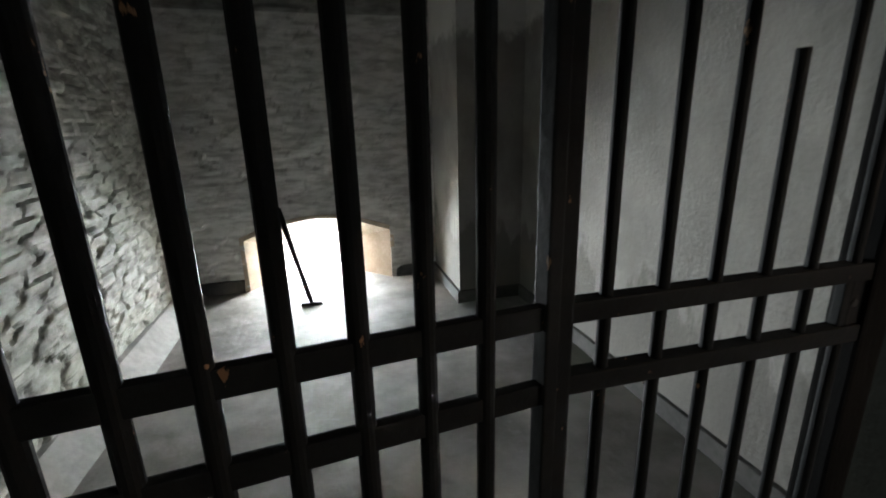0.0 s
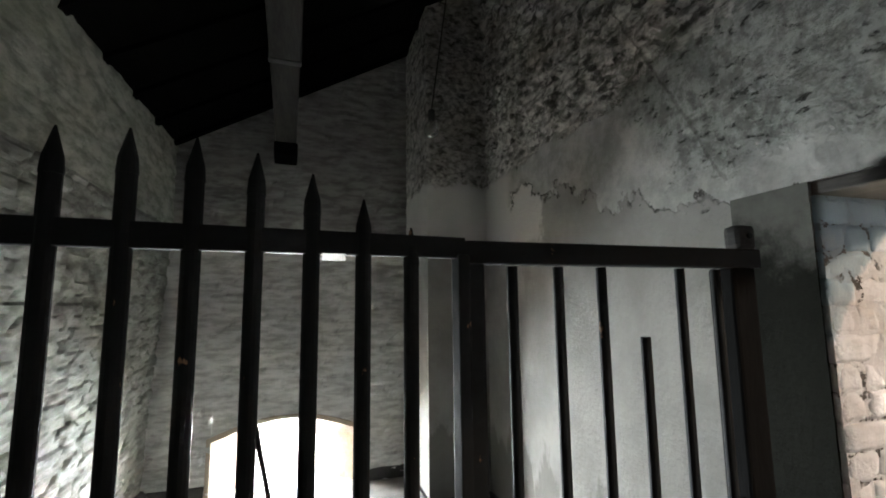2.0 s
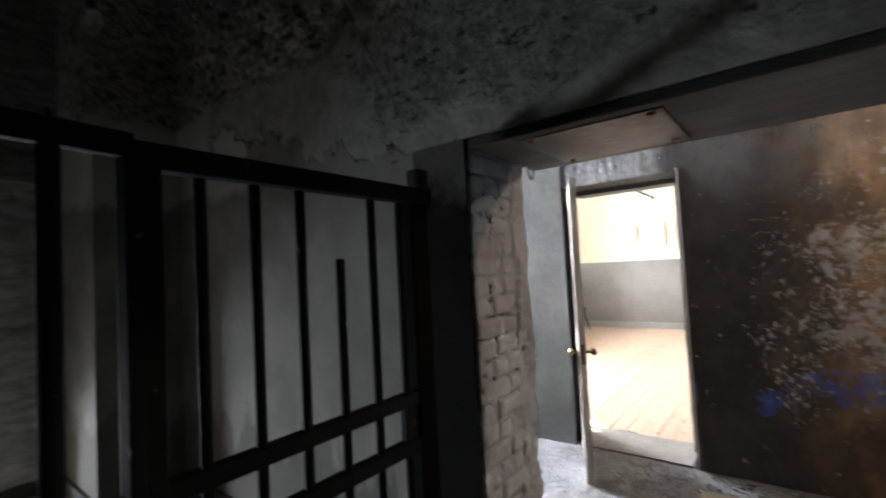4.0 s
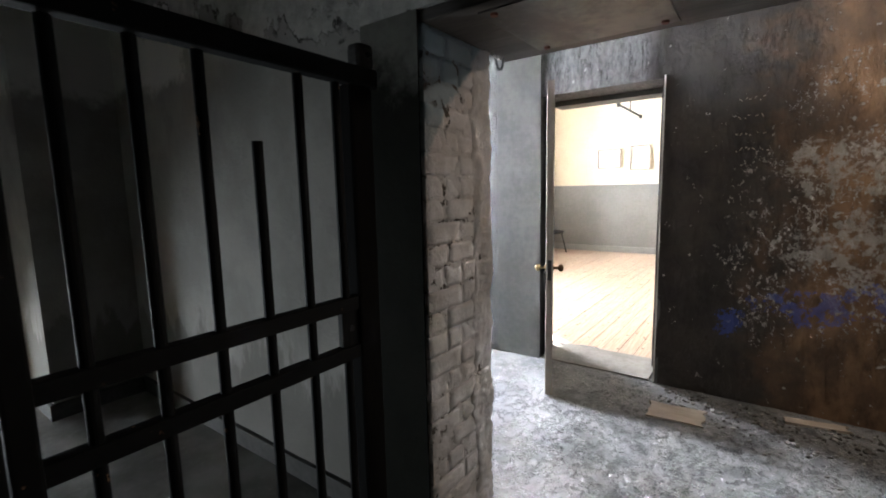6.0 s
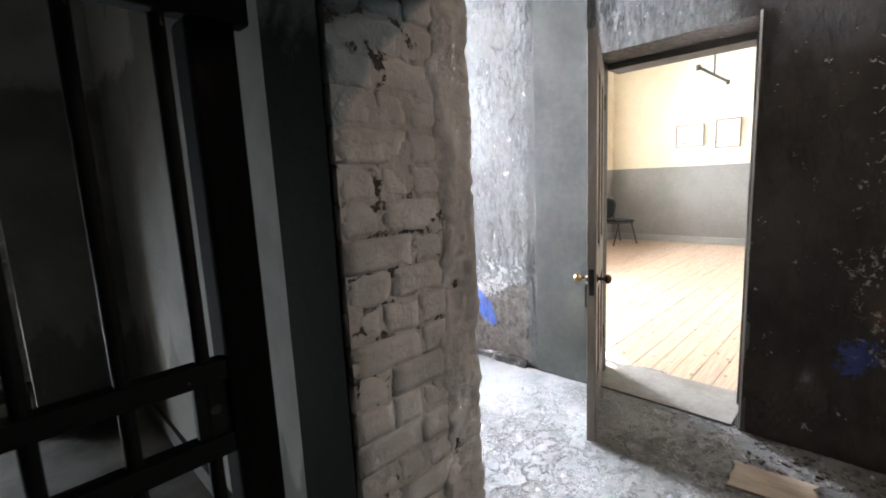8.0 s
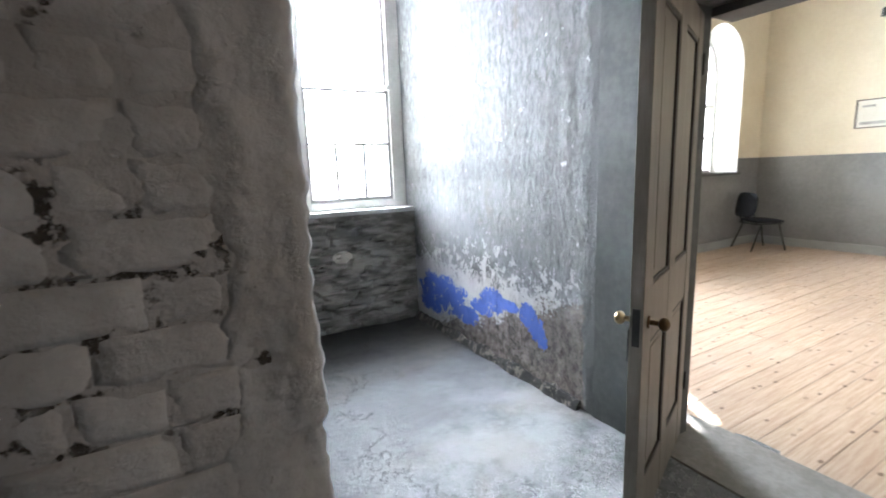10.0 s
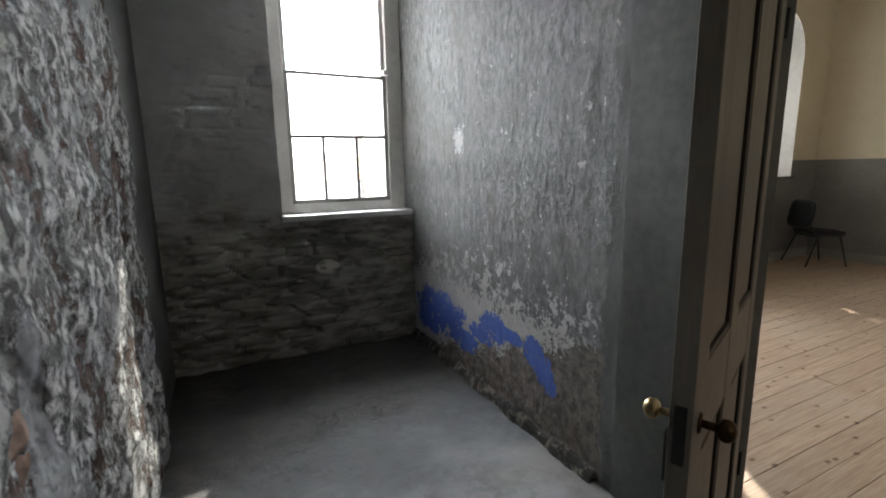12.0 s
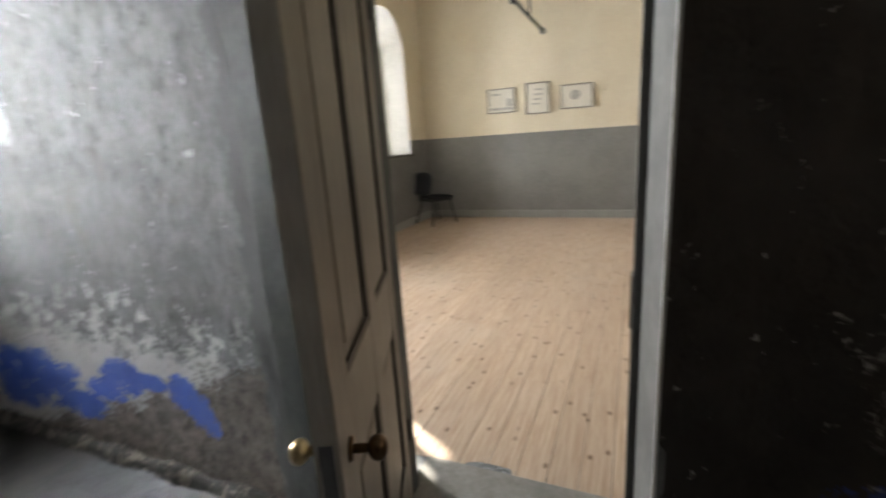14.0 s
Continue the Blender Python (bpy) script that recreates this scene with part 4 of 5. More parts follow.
for k in range(101):
    yy = 2.12 + 2.09 * k / 100
    rot = 0.5 + 0.5 * noise.noise((yy * 5, 2.0, 1.0))
    top = 0.03 + 0.055 * rot + 0.018 * noise.noise((yy * 26, 5.0, 1.0))
    out = XD - 0.020 - 0.030 * rot - 0.010 * noise.noise((yy * 18, 9.0, 2.0))
    rows.append([bm.verts.new(p) for p in ((XD + 0.03, yy, 0.0), (out - 0.012, yy, 0.0), (out, yy, top * 0.7), (out + 0.014, yy, top), (XD + 0.03, yy, top + 0.012 * noise.noise((yy * 12, 1.0, 6.0))))])
for a, b in zip(rows, rows[1:]):
    for k in range(5):
        bm.faces.new((a[k], a[(k + 1) % 5], b[(k + 1) % 5], b[k]))
bm.faces.new(rows[0][::-1])
bm.faces.new(rows[-1])
tagged(part("baseboard_6", bm, M["rotten"]), "dark rotten skirting under the peeling wall", "baseboard", kind="structure")
bm = B()
box(bm, W0 - 0.005, XD + 0.01, YW - 0.03, 4.42, WZ0 - 0.03, WZ0 + 0.012, 0.008)
sillw = part("window_sill_1", bm, M["sill"])
tagged(sillw, "whitewashed stone window sill, brightly lit", "window sill", kind="structure")

win = thing("window_1", (0, 0, 0), "white painted sash window with small panes, overexposed daylight", "window", kind="structure")
YS = 4.36
for nm, r in {"frame_left": (W0 - 0.02, W0 + 0.10, WZ0 + 0.013, WZ1), "frame_right": (XD - 0.12, XD + 0.02, WZ0 + 0.013, WZ1), "frame_sill": (W0 + 0.10, XD - 0.12, WZ0 + 0.013, WZ0 + 0.085), "frame_head": (W0 + 0.10, XD - 0.12, WZ1 - 0.08, WZ1)}.items():
    part("window_frame", box(B(), r[0], r[1], YS, YS + 0.075, r[2], r[3], 0.004), M["white_wood"], win)
GX0, GX1 = W0 + 0.10, XD - 0.12
sash = part("lower_sash", box(box(B(), GX0, GX0 + 0.03, YS + 0.02, YS + 0.06, WZ0 + 0.085, 2.10, 0.003), GX1 - 0.03, GX1, YS + 0.02, YS + 0.06, WZ0 + 0.085, 2.10, 0.003), M["sash_paint"], win)
part("bottom_rail", box(B(), GX0, GX1, YS + 0.02, YS + 0.06, WZ0 + 0.085, WZ0 + 0.115, 0.003), M["sash_paint"], sash)
part("meeting_rail", box(B(), GX0, GX1, YS + 0.02, YS + 0.06, 2.10, 2.122, 0.003), M["sash_paint"], sash)
part("glazing_bar", box(B(), GX0, GX1, YS + 0.02, YS + 0.055, 1.640, 1.664, 0.002), M["sash_paint"], sash)
for k in (1, 2):
    xx = GX0 + (GX1 - GX0) * k / 3
    part("glazing_bar", box(B(), xx - 0.011, xx + 0.011, YS + 0.02, YS + 0.055, WZ0 + 0.1, 1.65, 0.002), M["sash_paint"], sash)
upper = part("upper_sash", box(box(B(), GX0, GX0 + 0.03, YS + 0.05, YS + 0.09, 2.1, WZ1 - 0.08, 0.003), GX1 - 0.03, GX1, YS + 0.05, YS + 0.09, 2.1, WZ1 - 0.08, 0.003), M["sash_paint"], win)
part("sash_latch", box(B(), GX1 - 0.03, GX1 + 0.02, YS - 0.02, YS + 0.03, 2.13, 2.17, 0.004), M["white_wood"], win)
for z0, z1, yy in ((WZ0 + 0.1, 1.65, 0.04), (1.66, 2.1, 0.04), (2.12, WZ1 - 0.08, 0.07)):
    pane = part("pane", box(B(), GX0 + 0.02, GX1 - 0.02, YS + yy, YS + yy + 0.004, z0, z1), M["glass"], win)
    pane.visible_shadow = False

# ---- the doorway ----
D0, D1, DH = 0.85, 1.70, 2.05
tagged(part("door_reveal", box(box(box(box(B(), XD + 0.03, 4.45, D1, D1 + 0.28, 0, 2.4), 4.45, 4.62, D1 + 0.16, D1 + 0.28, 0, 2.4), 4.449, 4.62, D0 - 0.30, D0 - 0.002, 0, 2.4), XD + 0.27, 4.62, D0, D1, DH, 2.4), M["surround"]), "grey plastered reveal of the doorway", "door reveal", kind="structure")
bm = B()
vs = [bm.verts.new((px, py, pz)) for pz in (0.0, DH) for px, py in ((XD + 0.003, 0.814), (4.449, D0 + 0.004), (4.449, D0 - 0.10), (XD + 0.003, 0.79))]
for q in ((0, 1, 5, 4), (1, 2, 6, 5), (2, 3, 7, 6), (3, 0, 4, 7), (3, 2, 1, 0), (4, 5, 6, 7)):
    bm.faces.new([vs[i] for i in q])
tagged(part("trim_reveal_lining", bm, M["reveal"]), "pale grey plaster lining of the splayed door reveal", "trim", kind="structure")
dframe = thing("door_frame", (4.5, 1.27, 0), "dark grey wooden door frame set in the wall", "door frame", kind="structure")
part("jamb", box(B(), -0.05, 0.12, D0 - 1.27, D0 - 1.27 + 0.03, 0, DH, 0.004), M["frame_paint"], dframe)
part("jamb", box(B(), -0.10, -0.05, D1 - 1.27 - 0.012, D1 - 1.27 + 0.01, 0, DH, 0.004), M["frame_paint"], dframe)
part("head", box(B(), -0.05, 0.12, D0 - 1.27 + 0.03, D1 - 1.27 - 0.03, DH - 0.04, DH, 0.004), M["frame_paint"], dframe)
part("strike_plate", box(B(), -0.02, 0.03, D0 - 1.27 + 0.03, D0 - 1.27 + 0.036, 0.78, 0.95, 0.001), M["lock"], dframe, "black iron strike plate")
tagged(part("threshold", box(B(), XD + 0.02, 4.62, D0, D1, -0.05, 0.012, 0.004), M["threshold"]), "worn grey wooden threshold", "threshold", kind="structure")
tagged(part("trim_door_head", box(B(), XD - 0.007, XD + 0.012, 0.809, 0.818, 0.01, DH + 0.02, 0.002), M["white_plaster"]), "thin pale plaster arris at the door corner", "trim", kind="structure")

LEAF = 0.885
ang = math.degrees(math.atan2(1.335 - 1.685, 3.565 - 4.39))
leaf = thing("door_1", (4.39, 1.685, 0.012), "open four-panel door in worn grey-brown paint with brass knobs", "door", kind="structure", turn=ang)
# local x runs from the hinge to the free edge; local +y faces the hall side of the opening
T, HT = 0.022, 2.0
part("leaf_core", box(B(), 0.01, LEAF - 0.01, -0.010, 0.010, 0.01, HT - 0.01), M["door_paint"], leaf)
S = 0.115
for x0, x1 in ((0, S), (LEAF / 2 - 0.055, LEAF / 2 + 0.055), (LEAF - S, LEAF)):
    part("door_stile", box(B(), x0, x1, -T, T, 0, HT, 0.003), M["door_paint"], leaf)
for z0, z1 in ((0, 0.22), (0.76, 0.96), (HT - 0.12, HT)):
    part("door_rail", box(B(), S, LEAF - S, -T + 0.001, T - 0.001, z0, z1, 0.003), M["door_paint"], leaf)
for x0, x1 in ((S, LEAF / 2 - 0.055), (LEAF / 2 + 0.055, LEAF - S)):
    for z0, z1 in ((0.22, 0.76), (0.96, HT - 0.12)):
        bm = B()
        for s in (-1, 1):
            a, b = sorted((s * 0.010, s * 0.019))
            for q in ((x0, x0 + 0.016, z0, z1), (x1 - 0.016, x1, z0, z1), (x0, x1, z0, z0 + 0.016), (x0, x1, z1 - 0.016, z1)):
                box(bm, q[0], q[1], a, b, q[2], q[3], 0.003)
        part("panel_moulding", bm, M["door_line"], leaf, "dark moulding round a door panel")
        part("door_panel", box(B(), x0 + 0.045, x1 - 0.045, -0.014, 0.014, z0 + 0.045, z1 - 0.045, 0.004), M["door_paint"], leaf)
for s in (-1, 1):
    bm = B()
    tube(bm, (LEAF - 0.07, s * T, 0.84), (LEAF - 0.07, s * (T + 0.035), 0.84), 0.009)
    tube(bm, (LEAF - 0.07, s * T, 0.84), (LEAF - 0.07, s * (T + 0.006), 0.84), 0.024, 0.02, 16)
    ball(bm, (LEAF - 0.07, s * (T + 0.05), 0.84), 0.024, (1, 0.8, 1))
    part("knob", bm, M["brass"] if s < 0 else M["bronze"], leaf, "tarnished brass knob" if s < 0 else "dark bronze knob", smooth=True)
part("rim_lock", box(B(), LEAF - 0.095, LEAF - 0.03, -T - 0.014, -T, 0.70, 0.815, 0.004), M["lock"], leaf, "black iron rim lock")
part("latch_plate", box(B(), LEAF, LEAF + 0.002, -0.012, 0.012, 0.77, 0.90), M["lock"], leaf)
for z in (0.25, 1.75):
    part("hinge", tube(B(), (0.0, 0.026, z), (0.0, 0.026, z + 0.09), 0.008), M["lock"], leaf)

# scraps on the floor by the doorway


def ragged_board(size_x, size_y, seed):
    """A thin broken piece of board with splintered ends."""
    r, bm = random.Random(seed), B()
    rim = [(-size_x + r.uniform(0, 0.028), -size_y + 2 * size_y * k / 5) for k in range(6)] + [(-size_x * 0.3, size_y * 0.9), (size_x * 0.4, size_y)]
    rim += [(size_x - r.uniform(0, 0.03), size_y - 2 * size_y * k / 5) for k in range(6)] + [(size_x * 0.2, -size_y * 0.92)]
    lo, hi = [[bm.verts.new((px, py, pz)) for px, py in rim] for pz in (-0.014, 0.001)]
    bm.faces.new(hi)
    bm.faces.new(lo[::-1])
    for k in range(len(rim)):
        bm.faces.new((lo[k], lo[(k + 1) % len(rim)], hi[(k + 1) % len(rim)], hi[k]))
    return bm


scrap = thing("scrap_board", (3.76, 0.61, 0.014), "pale worn scrap of board on the screed by the door", "board", turn=-86)
part("board", ragged_board(0.16, 0.105, 3), M["board"], scrap)
scrap2 = thing("scrap_board", (4.05, -0.05, 0.012), "narrow pale splinter of board lying by the wall", "board", turn=-80)
part("board", ragged_board(0.16, 0.035, 5), M["board"], scrap2)

# plaster shards fallen along the foot of the wall past the door
dr = random.Random(12)
bm = B()
for k in range(620):
    yc = dr.uniform(-1.1, 0.74)
    xc = XD - 0.03 - abs(dr.gauss(0, 0.20)) - 0.22 * max(0.0, min(1.0, (0.6 - yc) / 0.5)) * dr.random()
    size = dr.choice((0.004, 0.006, 0.008, 0.011, 0.016))
    turn, tilt = dr.uniform(0, 6.28), Euler((dr.gauss(0, 0.25), dr.gauss(0, 0.25), dr.uniform(0, 6.28))).to_matrix()
    corners = [size * dr.uniform(0.5, 1.15) for _ in range(6)]
    top = [bm.verts.new(Vector((xc, yc, 0.006)) + tilt @ Vector((c * math.cos(1.047 * q), c * 0.7 * math.sin(1.047 * q), size * 0.22))) for q, c in enumerate(corners)]
    low = [bm.verts.new(Vector((xc, yc, 0.004)) + tilt @ Vector((c * 1.1 * math.cos(1.047 * q), c * 0.8 * math.sin(1.047 * q), -size * 0.25))) for q, c in enumerate(corners)]
    bm.faces.new(top)
    for q in range(6):
        bm.faces.new((low[q], low[(q + 1) % 6], top[(q + 1) % 6], top[q]))
tagged(part("plaster_shards", bm, M["shard"]), "broken plaster shards strewn along the foot of the wall", "rubble", kind="stuff")

# rows of scratched, unreadable writing on the wall past the door
note = thing("scratched_writing", (XD - 0.001, 0.33, 1.70), "rows of pale scratched writing, unreadable, on the dark wall", "writing")
sr = random.Random(8)
for zr in (0.16, 0.06, -0.04, -0.13):
    yy = 0.09 + sr.uniform(-0.02, 0.02)
    while yy > -0.055:
        g, tilt = sr.uniform(0.012, 0.034), sr.uniform(-0.014, 0.014)
        part("stroke", tube(B(), (0, yy, zr + sr.uniform(-0.012, 0.012)), (0, yy - g * 0.5, zr + tilt), 0.0026, sides=6), M["board"], note)
        yy -= g * sr.choice((1.0, 1.0, 1.6))

# warm lamp out of sight round the corner of the lobby
wl = thing("wall_lamp", (4.10, -1.15, 2.35), "warm bulb in a plain holder on the wall", "lamp")
part("holder", tube(B(), (0.04, 0, 0), (-0.05, 0, 0), 0.03), M["lock"], wl)
part("bulb", ball(B(), (-0.10, 0, 0), 0.045), M["bulb_lit"], wl, smooth=True)
bd = bpy.data.lights.new("bulb_glow", "POINT")
bd.energy, bd.color, bd.shadow_soft_size = 4.2, (1.0, 0.84, 0.66), 0.06
bo = new("bulb_glow", bd)
bo.location = (3.93, -1.15, 2.35)

# ---- the hall ----
HX0, HX1, HY0, HY1, HH, DADO = 4.62, 10.65, -2.6, 4.375, 4.3, 1.42


def painted_wall(name, axis, side, at, back, rects):
    """Cream above, grey dado below, one line between them."""
    for tail, lo, hi, mt, lab in (("", DADO, HH, M["cream"], "cream painted hall wall"), ("_dado", 0.0, DADO, M["dado"], "grey painted dado of the hall wall")):
        keep = []
        for u0, u1, v0, v1 in rects:
            a, b = max(v0, lo), min(v1, hi)
            if b - a > 0.01:
                keep.append((u0, u1, a, b))
        slab(name + tail, axis, side, at, back, keep, "smooth", mt, 0.12, lab)


HW = ((8.89, 10.0), (5.69, 6.76))
# reveal depths; the first runs on past the wall, unseen, to block the sun
DEEP = (1.70, 0.7)
SP = 2.80
painted_wall("wall_hall_east", 0, -1, HX1, HX1 + 0.4, [(HY0, HY1, 0, HH)])
rects, lastx = [], HX0
for a, b in sorted(HW):
    rects += [(lastx, a, 0, HH), (a, b, 0, 1.2), (a, b, SP + 0.56, HH)]
    lastx = b
rects.append((lastx, HX1 + 0.4, 0, HH))
painted_wall("wall_hall_north", 1, -1, HY1, HY1 + 0.7, rects)
painted_wall("wall_hall_south", 1, 1, HY0, HY0 - 0.4, [(HX0, HX1, 0, HH)])
painted_wall("wall_hall_west", 0, 1, HX0, 4.45, [(HY0, D0, 0, HH), (D0, D1 + 0.16, DH, HH), (D1 + 0.16, HY1, 0, HH)])
slab("ceiling_hall", 2, -1, HH, HH + 0.3, [(HX0 - 0.2, HX1 + 0.4, HY0 - 0.4, HY1 + 0.7)], "smooth", M["ceiling"], 0.5, "pale plaster ceiling of the hall", "ceiling")
for nm, (x0, x1, y0, y1) in {"baseboard_7": (HX1 - 0.02, HX1 + 0.01, HY0, HY1), "baseboard_8": (HX0, HX1, HY1 - 0.02, HY1 + 0.01)}.items():
    tagged(part(nm, box(B(), x0, x1, y0, y1, 0, 0.13, 0.005), plain("light_grey_skirting", (0.30, 0.30, 0.29), (0.36, 0.36, 0.35), 4, 0.45, 0.001)), "light grey painted skirting board", "baseboard", kind="structure")

for idx, (a, b) in enumerate(HW):
    cx, r = (a + b) / 2, (b - a) / 2
    # round-headed reveal: white sides and soffit, and the wall that fills the corners over the arch
    n_arc = 20
    ring = [(a, 1.2)] + [(cx - r * math.cos(math.pi * k / n_arc), SP + r * math.sin(math.pi * k / n_arc)) for k in range(n_arc + 1)] + [(b, 1.2)]
    small = [(cx + (px - cx) * 0.84, pz if pz < SP else SP + (pz - SP) * 0.86) for px, pz in ring]
    vv = [(px, HY1 - 0.004, pz) for px, pz in ring] + [(px, HY1 + 0.34, pz) for px, pz in small] + [(px, HY1 + DEEP[idx], pz) for px, pz in small]
    k = len(ring)
    ff = [(i + 1, i, i + k, i + k + 1) for i in range(k - 1)] + [(i + 1 + k, i + k, i + 2 * k, i + 2 * k + 1) for i in range(k - 1)]
    tagged(mesh_object("trim_window_reveal", vv, ff, M["window_reveal"]), "white plastered round-headed window reveal with an unseen depth that limits the sun", "window reveal", kind="structure")
    vv, ff = [], []
    for i in range(n_arc + 1):
        px, pz = ring[i + 1]
        vv += [(px, HY1 - 0.002, pz), (px, HY1 - 0.002, SP + 0.565), (px, HY1 + 0.7, SP + 0.565), (px, HY1 + 0.7, SP)]
        if i:
            q = 4 * i
            ff += [(q - 4, q, q + 1, q - 3), (q - 1, q + 3, q + 2, q - 2)]
    tagged(mesh_object("wall_window_arch", vv, ff, M["cream"]), "cream wall over the window arch", "wall", kind="structure")
    tagged(part("window_sill_2", box(B(), a - 0.03, b + 0.03, HY1 - 0.05, HY1 + 0.42, 1.165, 1.20, 0.006), M["frame_paint"]), "dark painted window sill", "window sill", kind="structure")
    hw = thing("window_2", (cx, HY1 + 0.36, 0), "white round-headed sash window of the hall", "window", kind="structure")
    rr = r * 0.84
    for s in (-1, 1):
        part("window_frame", box(B(), s * rr - 0.03, s * rr + 0.03, 0, 0.07, 1.2, SP, 0.004), M["white_wood"], hw)
    for z in (1.22, 1.75, 2.25, SP):
        part("glazing_bar", box(B(), -rr, rr, 0.01, 0.06, z - (0.03 if z in (1.22, 2.25) else 0.012), z + (0.03 if z in (1.22, 2.25) else 0.012), 0.003), M["white_wood"], hw)
    for xx in (-rr / 3, rr / 3):
        part("glazing_bar", box(B(), xx - 0.016, xx + 0.016, 0.0, 0.06, 1.2, SP, 0.002), M["white_wood"], hw)
    bm = B()
    for i in range(n_arc):
        a0, a1 = math.pi * i / n_arc, math.pi * (i + 1) / n_arc
        tube(bm, (-rr * math.cos(a0), 0.03, SP + rr * math.sin(a0) * 0.98), (-rr * math.cos(a1), 0.03, SP + rr * math.sin(a1) * 0.98), 0.03, sides=8)
    part("window_head", bm, M["white_wood"], hw)

# pictures on the far wall
for (y0, y1, z0, z1), lab in (((2.715, 3.175, 1.762, 2.150), "small framed landscape print in a thin dark frame"), ((2.157, 2.534, 1.706, 2.187), "upright framed pencil drawing in a thin dark frame"), ((1.495, 1.981, 1.742, 2.104), "framed print with a round motif in a thin frame")):
    p = thing("picture", (HX1 - 0.012, (y0 + y1) / 2, (z0 + z1) / 2), lab, "picture", "pictures on the hall wall")
    w2, h2 = (y1 - y0) / 2, (z1 - z0) / 2
    bm = B()
    for q in ((-w2, -w2 + 0.014, -h2, h2), (w2 - 0.014, w2, -h2, h2), (-w2, w2, -h2, -h2 + 0.014), (-w2, w2, h2 - 0.014, h2)):
        box(bm, -0.02, 0.006, q[0], q[1], q[2], q[3], 0.002)
    part("picture_frame", bm, M["picture_frame"], p)
    part("sheet", box(B(), -0.006, 0.0, -w2 + 0.012, w2 - 0.012, -h2 + 0.012, h2 - 0.012), M["paper"], p)
    marks = []
    if "landscape" in lab:
        marks = [(-w2 * 0.8, w2 * 0.75, -h2 * 0.75, -h2 * 0.55), (-w2 * 0.8, -w2 * 0.45, -h2 * 0.5, h2 * 0.15), (w2 * 0.1, w2 * 0.7, h2 * 0.45, h2 * 0.6)]
    elif "round" in lab:
        part("drawing", tube(B(), (-0.009, 0.02, 0.02), (-0.0065, 0.02, 0.02), h2 * 0.42, sides=20), M["ink"], p, "faint grey drawing")
    else:
        marks = [(-w2 * (0.5 - 0.1 * k), w2 * (0.2 + 0.1 * k), h2 * (0.5 - 0.3 * k), h2 * (0.6 - 0.3 * k)) for k in range(4)]
    for q in marks:
        part("drawing", box(B(), -0.009, -0.0065, *q), M["ink"], p, "faint grey drawing")


def cushion(bm, m, w, d, t, corner, dish):
    """A padded board: rounded corners in plan, bulging faces and a soft rim."""
    n_side, rings = 40, 5
    outline = []
    for k in range(n_side):
        a = 2 * math.pi * k / n_side
        c, s = math.cos(a), math.sin(a)
        p = 2 / corner
        outline.append((math.copysign(abs(c) ** p, c) * w / 2, math.copysign(abs(s) ** p, s) * d / 2))
    loops = []
    for side in (-1, 1):
        for q in (range(rings) if side < 0 else range(rings - 1, -1, -1)):
            f = 0.25 + 0.75 * q / (rings - 1)
            h = side * t / 2 * (1 - 0.55 * (q / (rings - 1)) ** 4)
            loops.append([bm.verts.new(m @ Vector((x * f, y * f, h - dish * (1 - (x * f / (w / 2)) ** 2)))) for x, y in outline])
    bm.faces.new(loops[0][::-1])
    bm.faces.new(loops[-1])
    for a, b in zip(loops, loops[1:]):
        for k in range(n_side):
            bm.faces.new((a[k], a[(k + 1) % n_side], b[(k + 1) % n_side], b[k]))
    return bm


def chair(place, turn):
    """A padded stacking chair; it faces -y before it is turned."""
    ch = thing("chair", place, "blue-black padded stacking chair with thin black steel legs in the corner", "chair", turn=turn)
    part("seat", cushion(B(), pose(0, -0.02, 0.455, 2, 0, 0), 0.47, 0.46, 0.065, 4.5, 0.0), M["chair_black"], ch, smooth=True)
    part("backrest", cushion(B(), pose(0, 0.235, 0.70, 100, 0, 0), 0.46, 0.38, 0.05, 3.6, 0.02), M["chair_black"], ch, smooth=True)
    part("seat_frame", box(B(), -0.20, 0.20, -0.20, 0.20, 0.405, 0.425, 0.006), M["steel_dark"], ch)
    for sx in (-1, 1):
        part("leg", tube(B(), (sx * 0.20, -0.15, 0.42), (sx * 0.24, -0.25, 0.0), 0.012), M["steel_dark"], ch)
        part("leg", tube(B(), (sx * 0.20, 0.12, 0.42), (sx * 0.24, 0.27, 0.0), 0.012), M["steel_dark"], ch)
        part("back_post", tube(B(), (sx * 0.17, 0.17, 0.42), (sx * 0.17, 0.262, 0.66), 0.011), M["steel_dark"], ch)
    return ch


chair((10.06, 4.0, 0.0), 60)

pend = thing("hanging_bar", (7.1, 1.72, 2.33), "thin dark T-shaped bar hanging from the hall ceiling", "pendant")
part("stem", tube(B(), (0, 0, 0), (0, 0, HH - 2.33), 0.009), M["steel_dark"], pend)
part("crossbar", tube(B(), (-0.57, 0.0, 0), (0.57, 0.0, 0), 0.014), M["steel_dark"], pend)
for s in (-1, 1):
    part("end_cap", tube(B(), (s * 0.57, 0, -0.03), (s * 0.57, 0, 0.02), 0.02), M["steel_dark"], pend)

# ground outside
tagged(part("ground", box(B(), -60, 60, 6.0, 90, -0.6, -0.4), M["ground"]), "gravel ground outside the building", "ground", kind="structure")

# ---- pieces, last ----
# bricks of the pillar between the cell and the passage
pillar = thing("wall_pillar", (2.255, 1.152, 0), "whitewashed brick pillar end, washed blue near the top", "wall", kind="structure")
PX0, PX1, PS = -0.177, 0.256, 0.112
part("mortar", box(B(), PX0 + 0.004, PS + 0.06, 0.0022, 0.10, 0, 1.888), M["mortar"], pillar, "painted mortar, cracked open in places")
rng = random.Random(4)

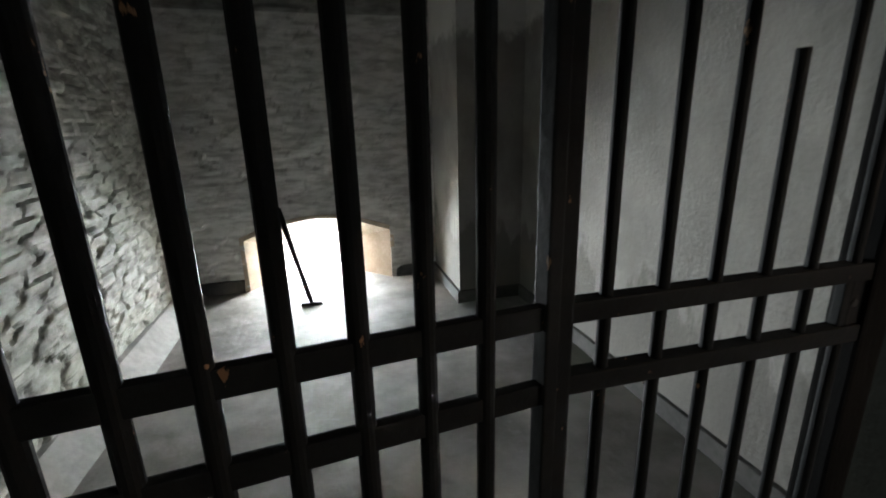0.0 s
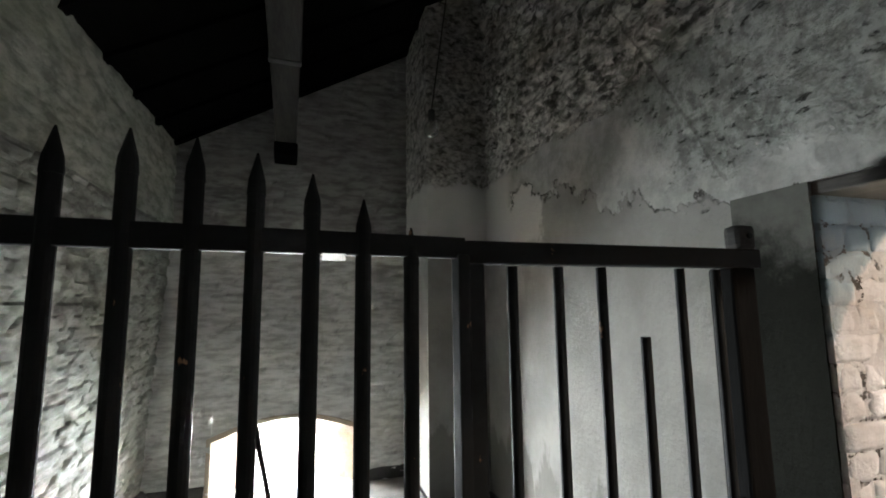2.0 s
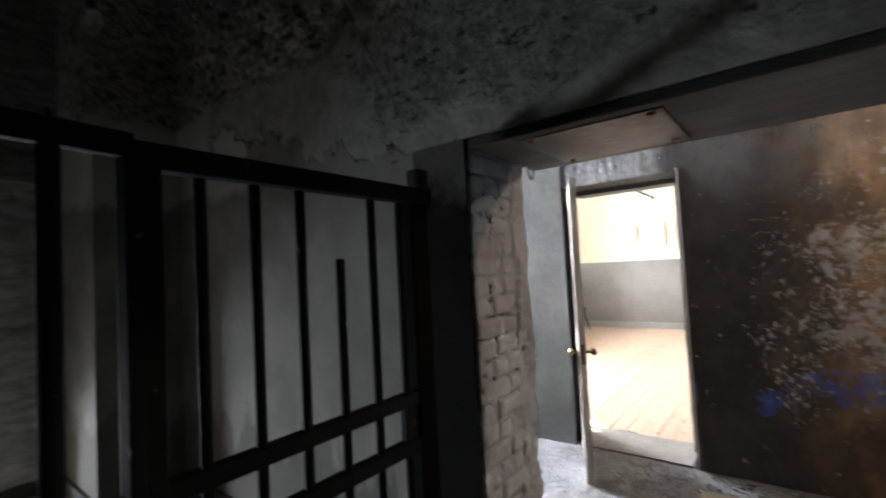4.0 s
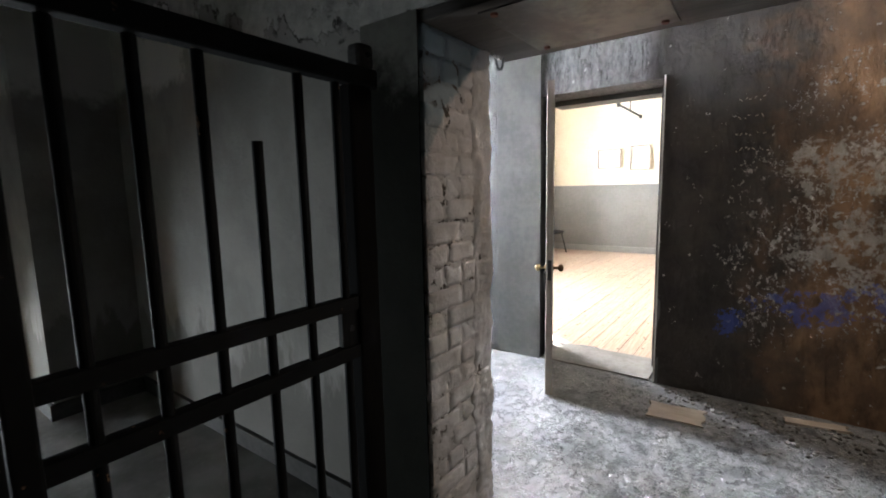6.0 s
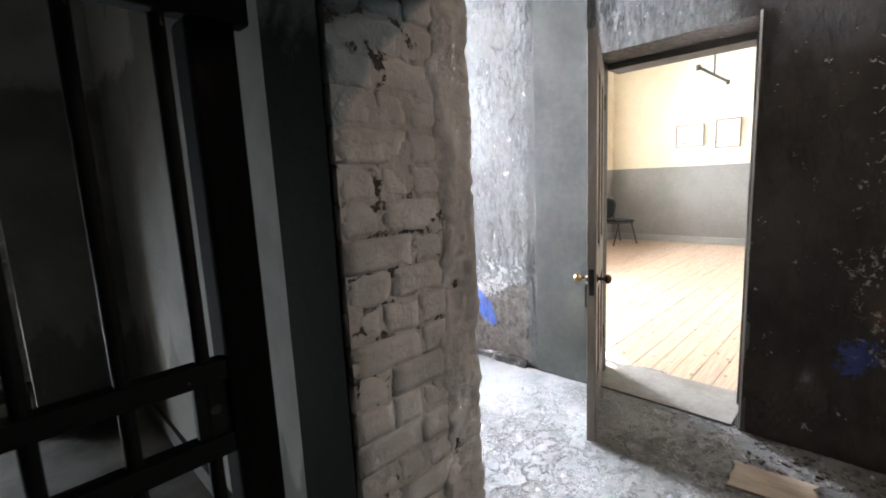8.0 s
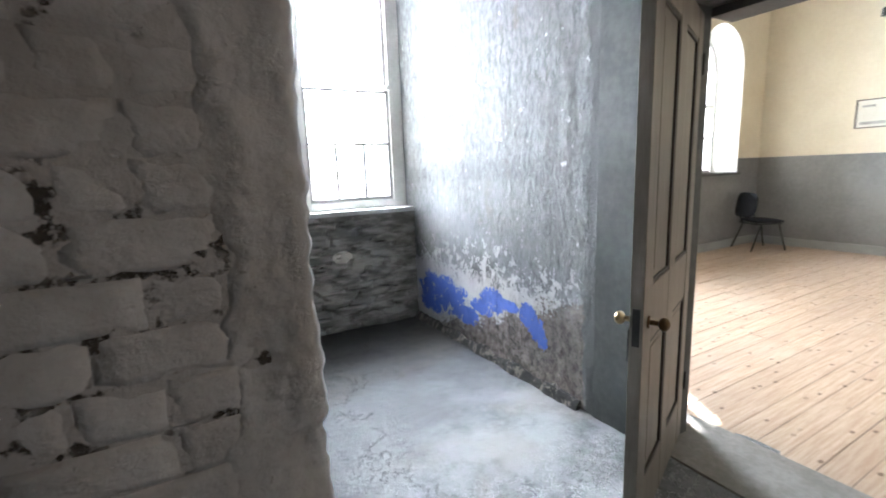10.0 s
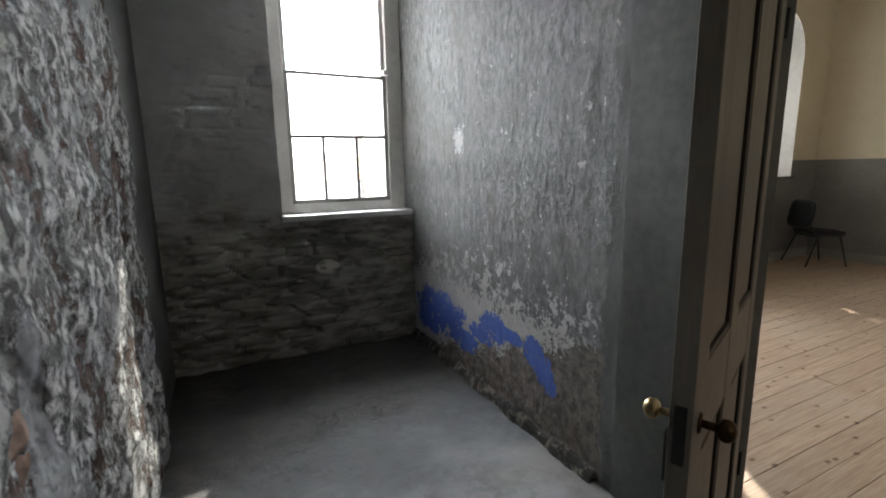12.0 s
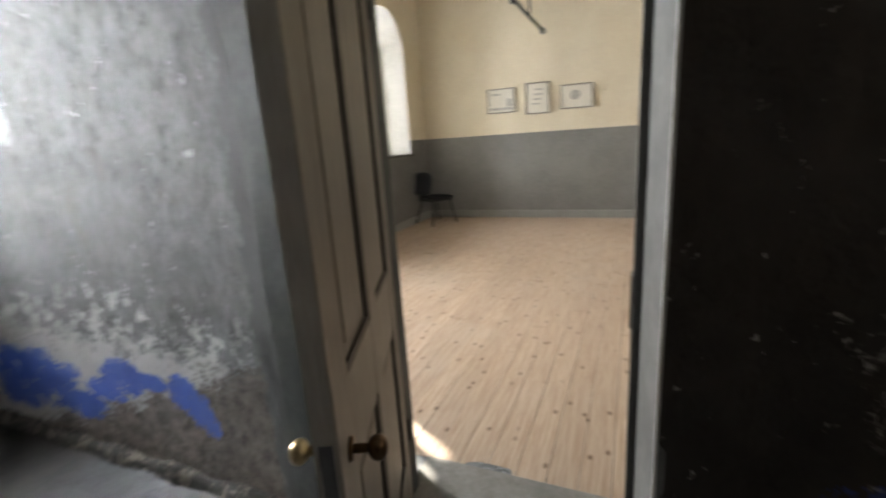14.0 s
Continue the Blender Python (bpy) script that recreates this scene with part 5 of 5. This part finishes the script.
# lumpy plaster return on the passage side of the bricks
bm = B()
cols, steps = 14, 190
grid = []
for j in range(steps + 1):
    z = 1.886 * j / steps
    left, right = PS - 0.012 + 0.05 * noise.noise((1.7, 4.0, z * 6)) + 0.02 * noise.noise((6.7, 4.0, z * 25)), PX1 - 0.006 + 0.014 * noise.noise((9.2, 1.0, z * 7)) + 0.010 * noise.noise((3.2, 2.0, z * 31))
    row = []
    for i in range(cols + 1):
        s = i / cols
        x = left + (right - left) * s
        course_at = abs((z / 0.0785 + 0.6 * noise.noise((x * 9, 7.0, z * 5))) % 1 - 0.5)
        y = -0.006 + 0.014 * noise.noise((x * 16, 3.0, z * 9)) + 0.009 * noise.noise((x * 60, 5.0, z * 45)) + 0.012 * max(0.0, 1 - s / 0.2) ** 2 + 0.012 * max(0.0, (s - 0.86) / 0.14) ** 2
        y += 0.012 * max(0.0, 1 - (0.5 - course_at) / 0.10) * max(0.0, noise.noise((x * 7, 1.0, z * 6)) + 0.25)
        row.append(bm.verts.new((x, y, z)))
    row.append(bm.verts.new((right - 0.055 + 0.02 * noise.noise((4.4, 6.0, z * 14)), 0.045, z)))
    row.append(bm.verts.new((right - 0.09, 0.10, z)))
    row.append(bm.verts.new((left + 0.01, 0.10, z)))
    grid.append(row)
w = cols + 4
for j in range(steps):
    for i in range(w):
        k = (i + 1) % w
        bm.faces.new((grid[j][i], grid[j][k], grid[j + 1][k], grid[j + 1][i]))
bm.faces.new(grid[0][::-1])
bm.faces.new(grid[-1])
part("plaster_edge", bm, M["brick"], pillar, "lumpy whitewashed plaster edge beside the bricks", smooth=True)


def brick_mesh(w, d, h, seed):
    """A brick with a worn, rounded face."""
    bm = box(B(), 0, w, 0, d, 0, h)
    bmesh.ops.subdivide_edges(bm, edges=bm.edges[:], cuts=4, use_grid_fill=True)
    r = random.Random(seed)
    for v in bm.verts:
        if v.co.y > 0.03:
            continue
        e = min(v.co.x, w - v.co.x, v.co.z, h - v.co.z)
        k = Vector((v.co.x * 22, v.co.z * 22, seed))
        v.co.x += 0.004 * noise.noise(k)
        v.co.z += 0.0035 * noise.noise(k + Vector((5, 5, 5)))
        v.co.y += 0.0045 * max(0.0, 1 - e / 0.011) ** 1.5 * (1 + 0.6 * noise.noise(k + Vector((9, 1, 3)))) + 0.006 * noise.noise(k + Vector((2, 8, 4)))
        v.co += Vector((0, r.uniform(-1, 1) * 0.001, 0))
    me = bpy.data.meshes.new("brick")
    bm.to_mesh(me)
    bm.free()
    me.polygons.foreach_set("use_smooth", [True] * len(me.polygons))
    me.materials.append(M["brick"])
    return me


course, BH = 0.0785, 0.0745
PATTERNS = ((0.19, 0.105), (0.105, 0.085, 0.105), (0.205, 0.09), (0.105, 0.19), (0.12, 0.175), (0.09, 0.105, 0.10))
meshes = {(L, k): brick_mesh(L, 0.10, BH, 10 * k + int(L * 1000)) for L in sorted({L for p in PATTERNS for L in p}) for k in range(3)}
z, row = 0.0, 0
while z + BH < 1.89:
    x = PX0
    for L in PATTERNS[(0, 1, 3, 2, 5, 4, 0, 3, 1)[row % 9]]:
        ob = new("brick", meshes[(L, rng.randrange(3))])
        ob.parent = pillar
        ob.location = (x + rng.uniform(0, 0.003), rng.uniform(-0.004, 0.001), z + rng.uniform(0, 0.002))
        x += L + 0.004
    z += course
    row += 1

# bricks laid bare where the plaster of the partition has fallen
br = random.Random(21)
bare_bricks = [brick_mesh(0.11, 0.09, 0.062, 300 + k) for k in range(3)]
for me in bare_bricks:
    me.materials[0] = M["old_brick"]
for row in range(4):
    for k in range(2 if row in (0, 3) else 3):
        ob = new("brick", br.choice(bare_bricks))
        ob.parent = partition
        ob.matrix_world = pose(2.452 + br.uniform(-0.010, 0.010), 1.40 + 0.118 * k + 0.05 * (row % 2), 0.80 + 0.07 * row, 0, 0, 90 + br.uniform(-4, 4))

# boards of the hall floor
boards = thing("floor_hall", (HX0, 0, 0), "knotty pine floorboards, worn and sunlit", "floor", kind="structure")
part("joist_bed", box(B(), 0.0, HX1 - HX0, HY0, HY1, -0.3, -0.022), M["roof"], boards)
BW = 0.126
pm = {}
for L in (1.9, 2.6, 3.43, 1.53):
    bm = box(B(), 0, L - 0.003, 0, BW - 0.0026, -0.02, 0.0, 0.0015)
    me = bpy.data.meshes.new("plank")
    bm.to_mesh(me)
    bm.free()
    me.materials.append(M["pine"])
    pm[L] = me
y, row = HY0, 0
while y < HY1 - 0.01:
    x, seq = 0.0, [(1.9, 2.6, 1.53), (3.43, 2.6), (1.53, 1.9, 2.6), (2.6, 3.43), (2.6, 1.9, 1.53)][row % 5]
    for L in seq:
        ob = new("plank", pm[L])
        ob.parent = boards
        ob.location = (x, y, 0.004 + rng.uniform(-0.0012, 0.0012))
        x += L
    y += BW
    row += 1
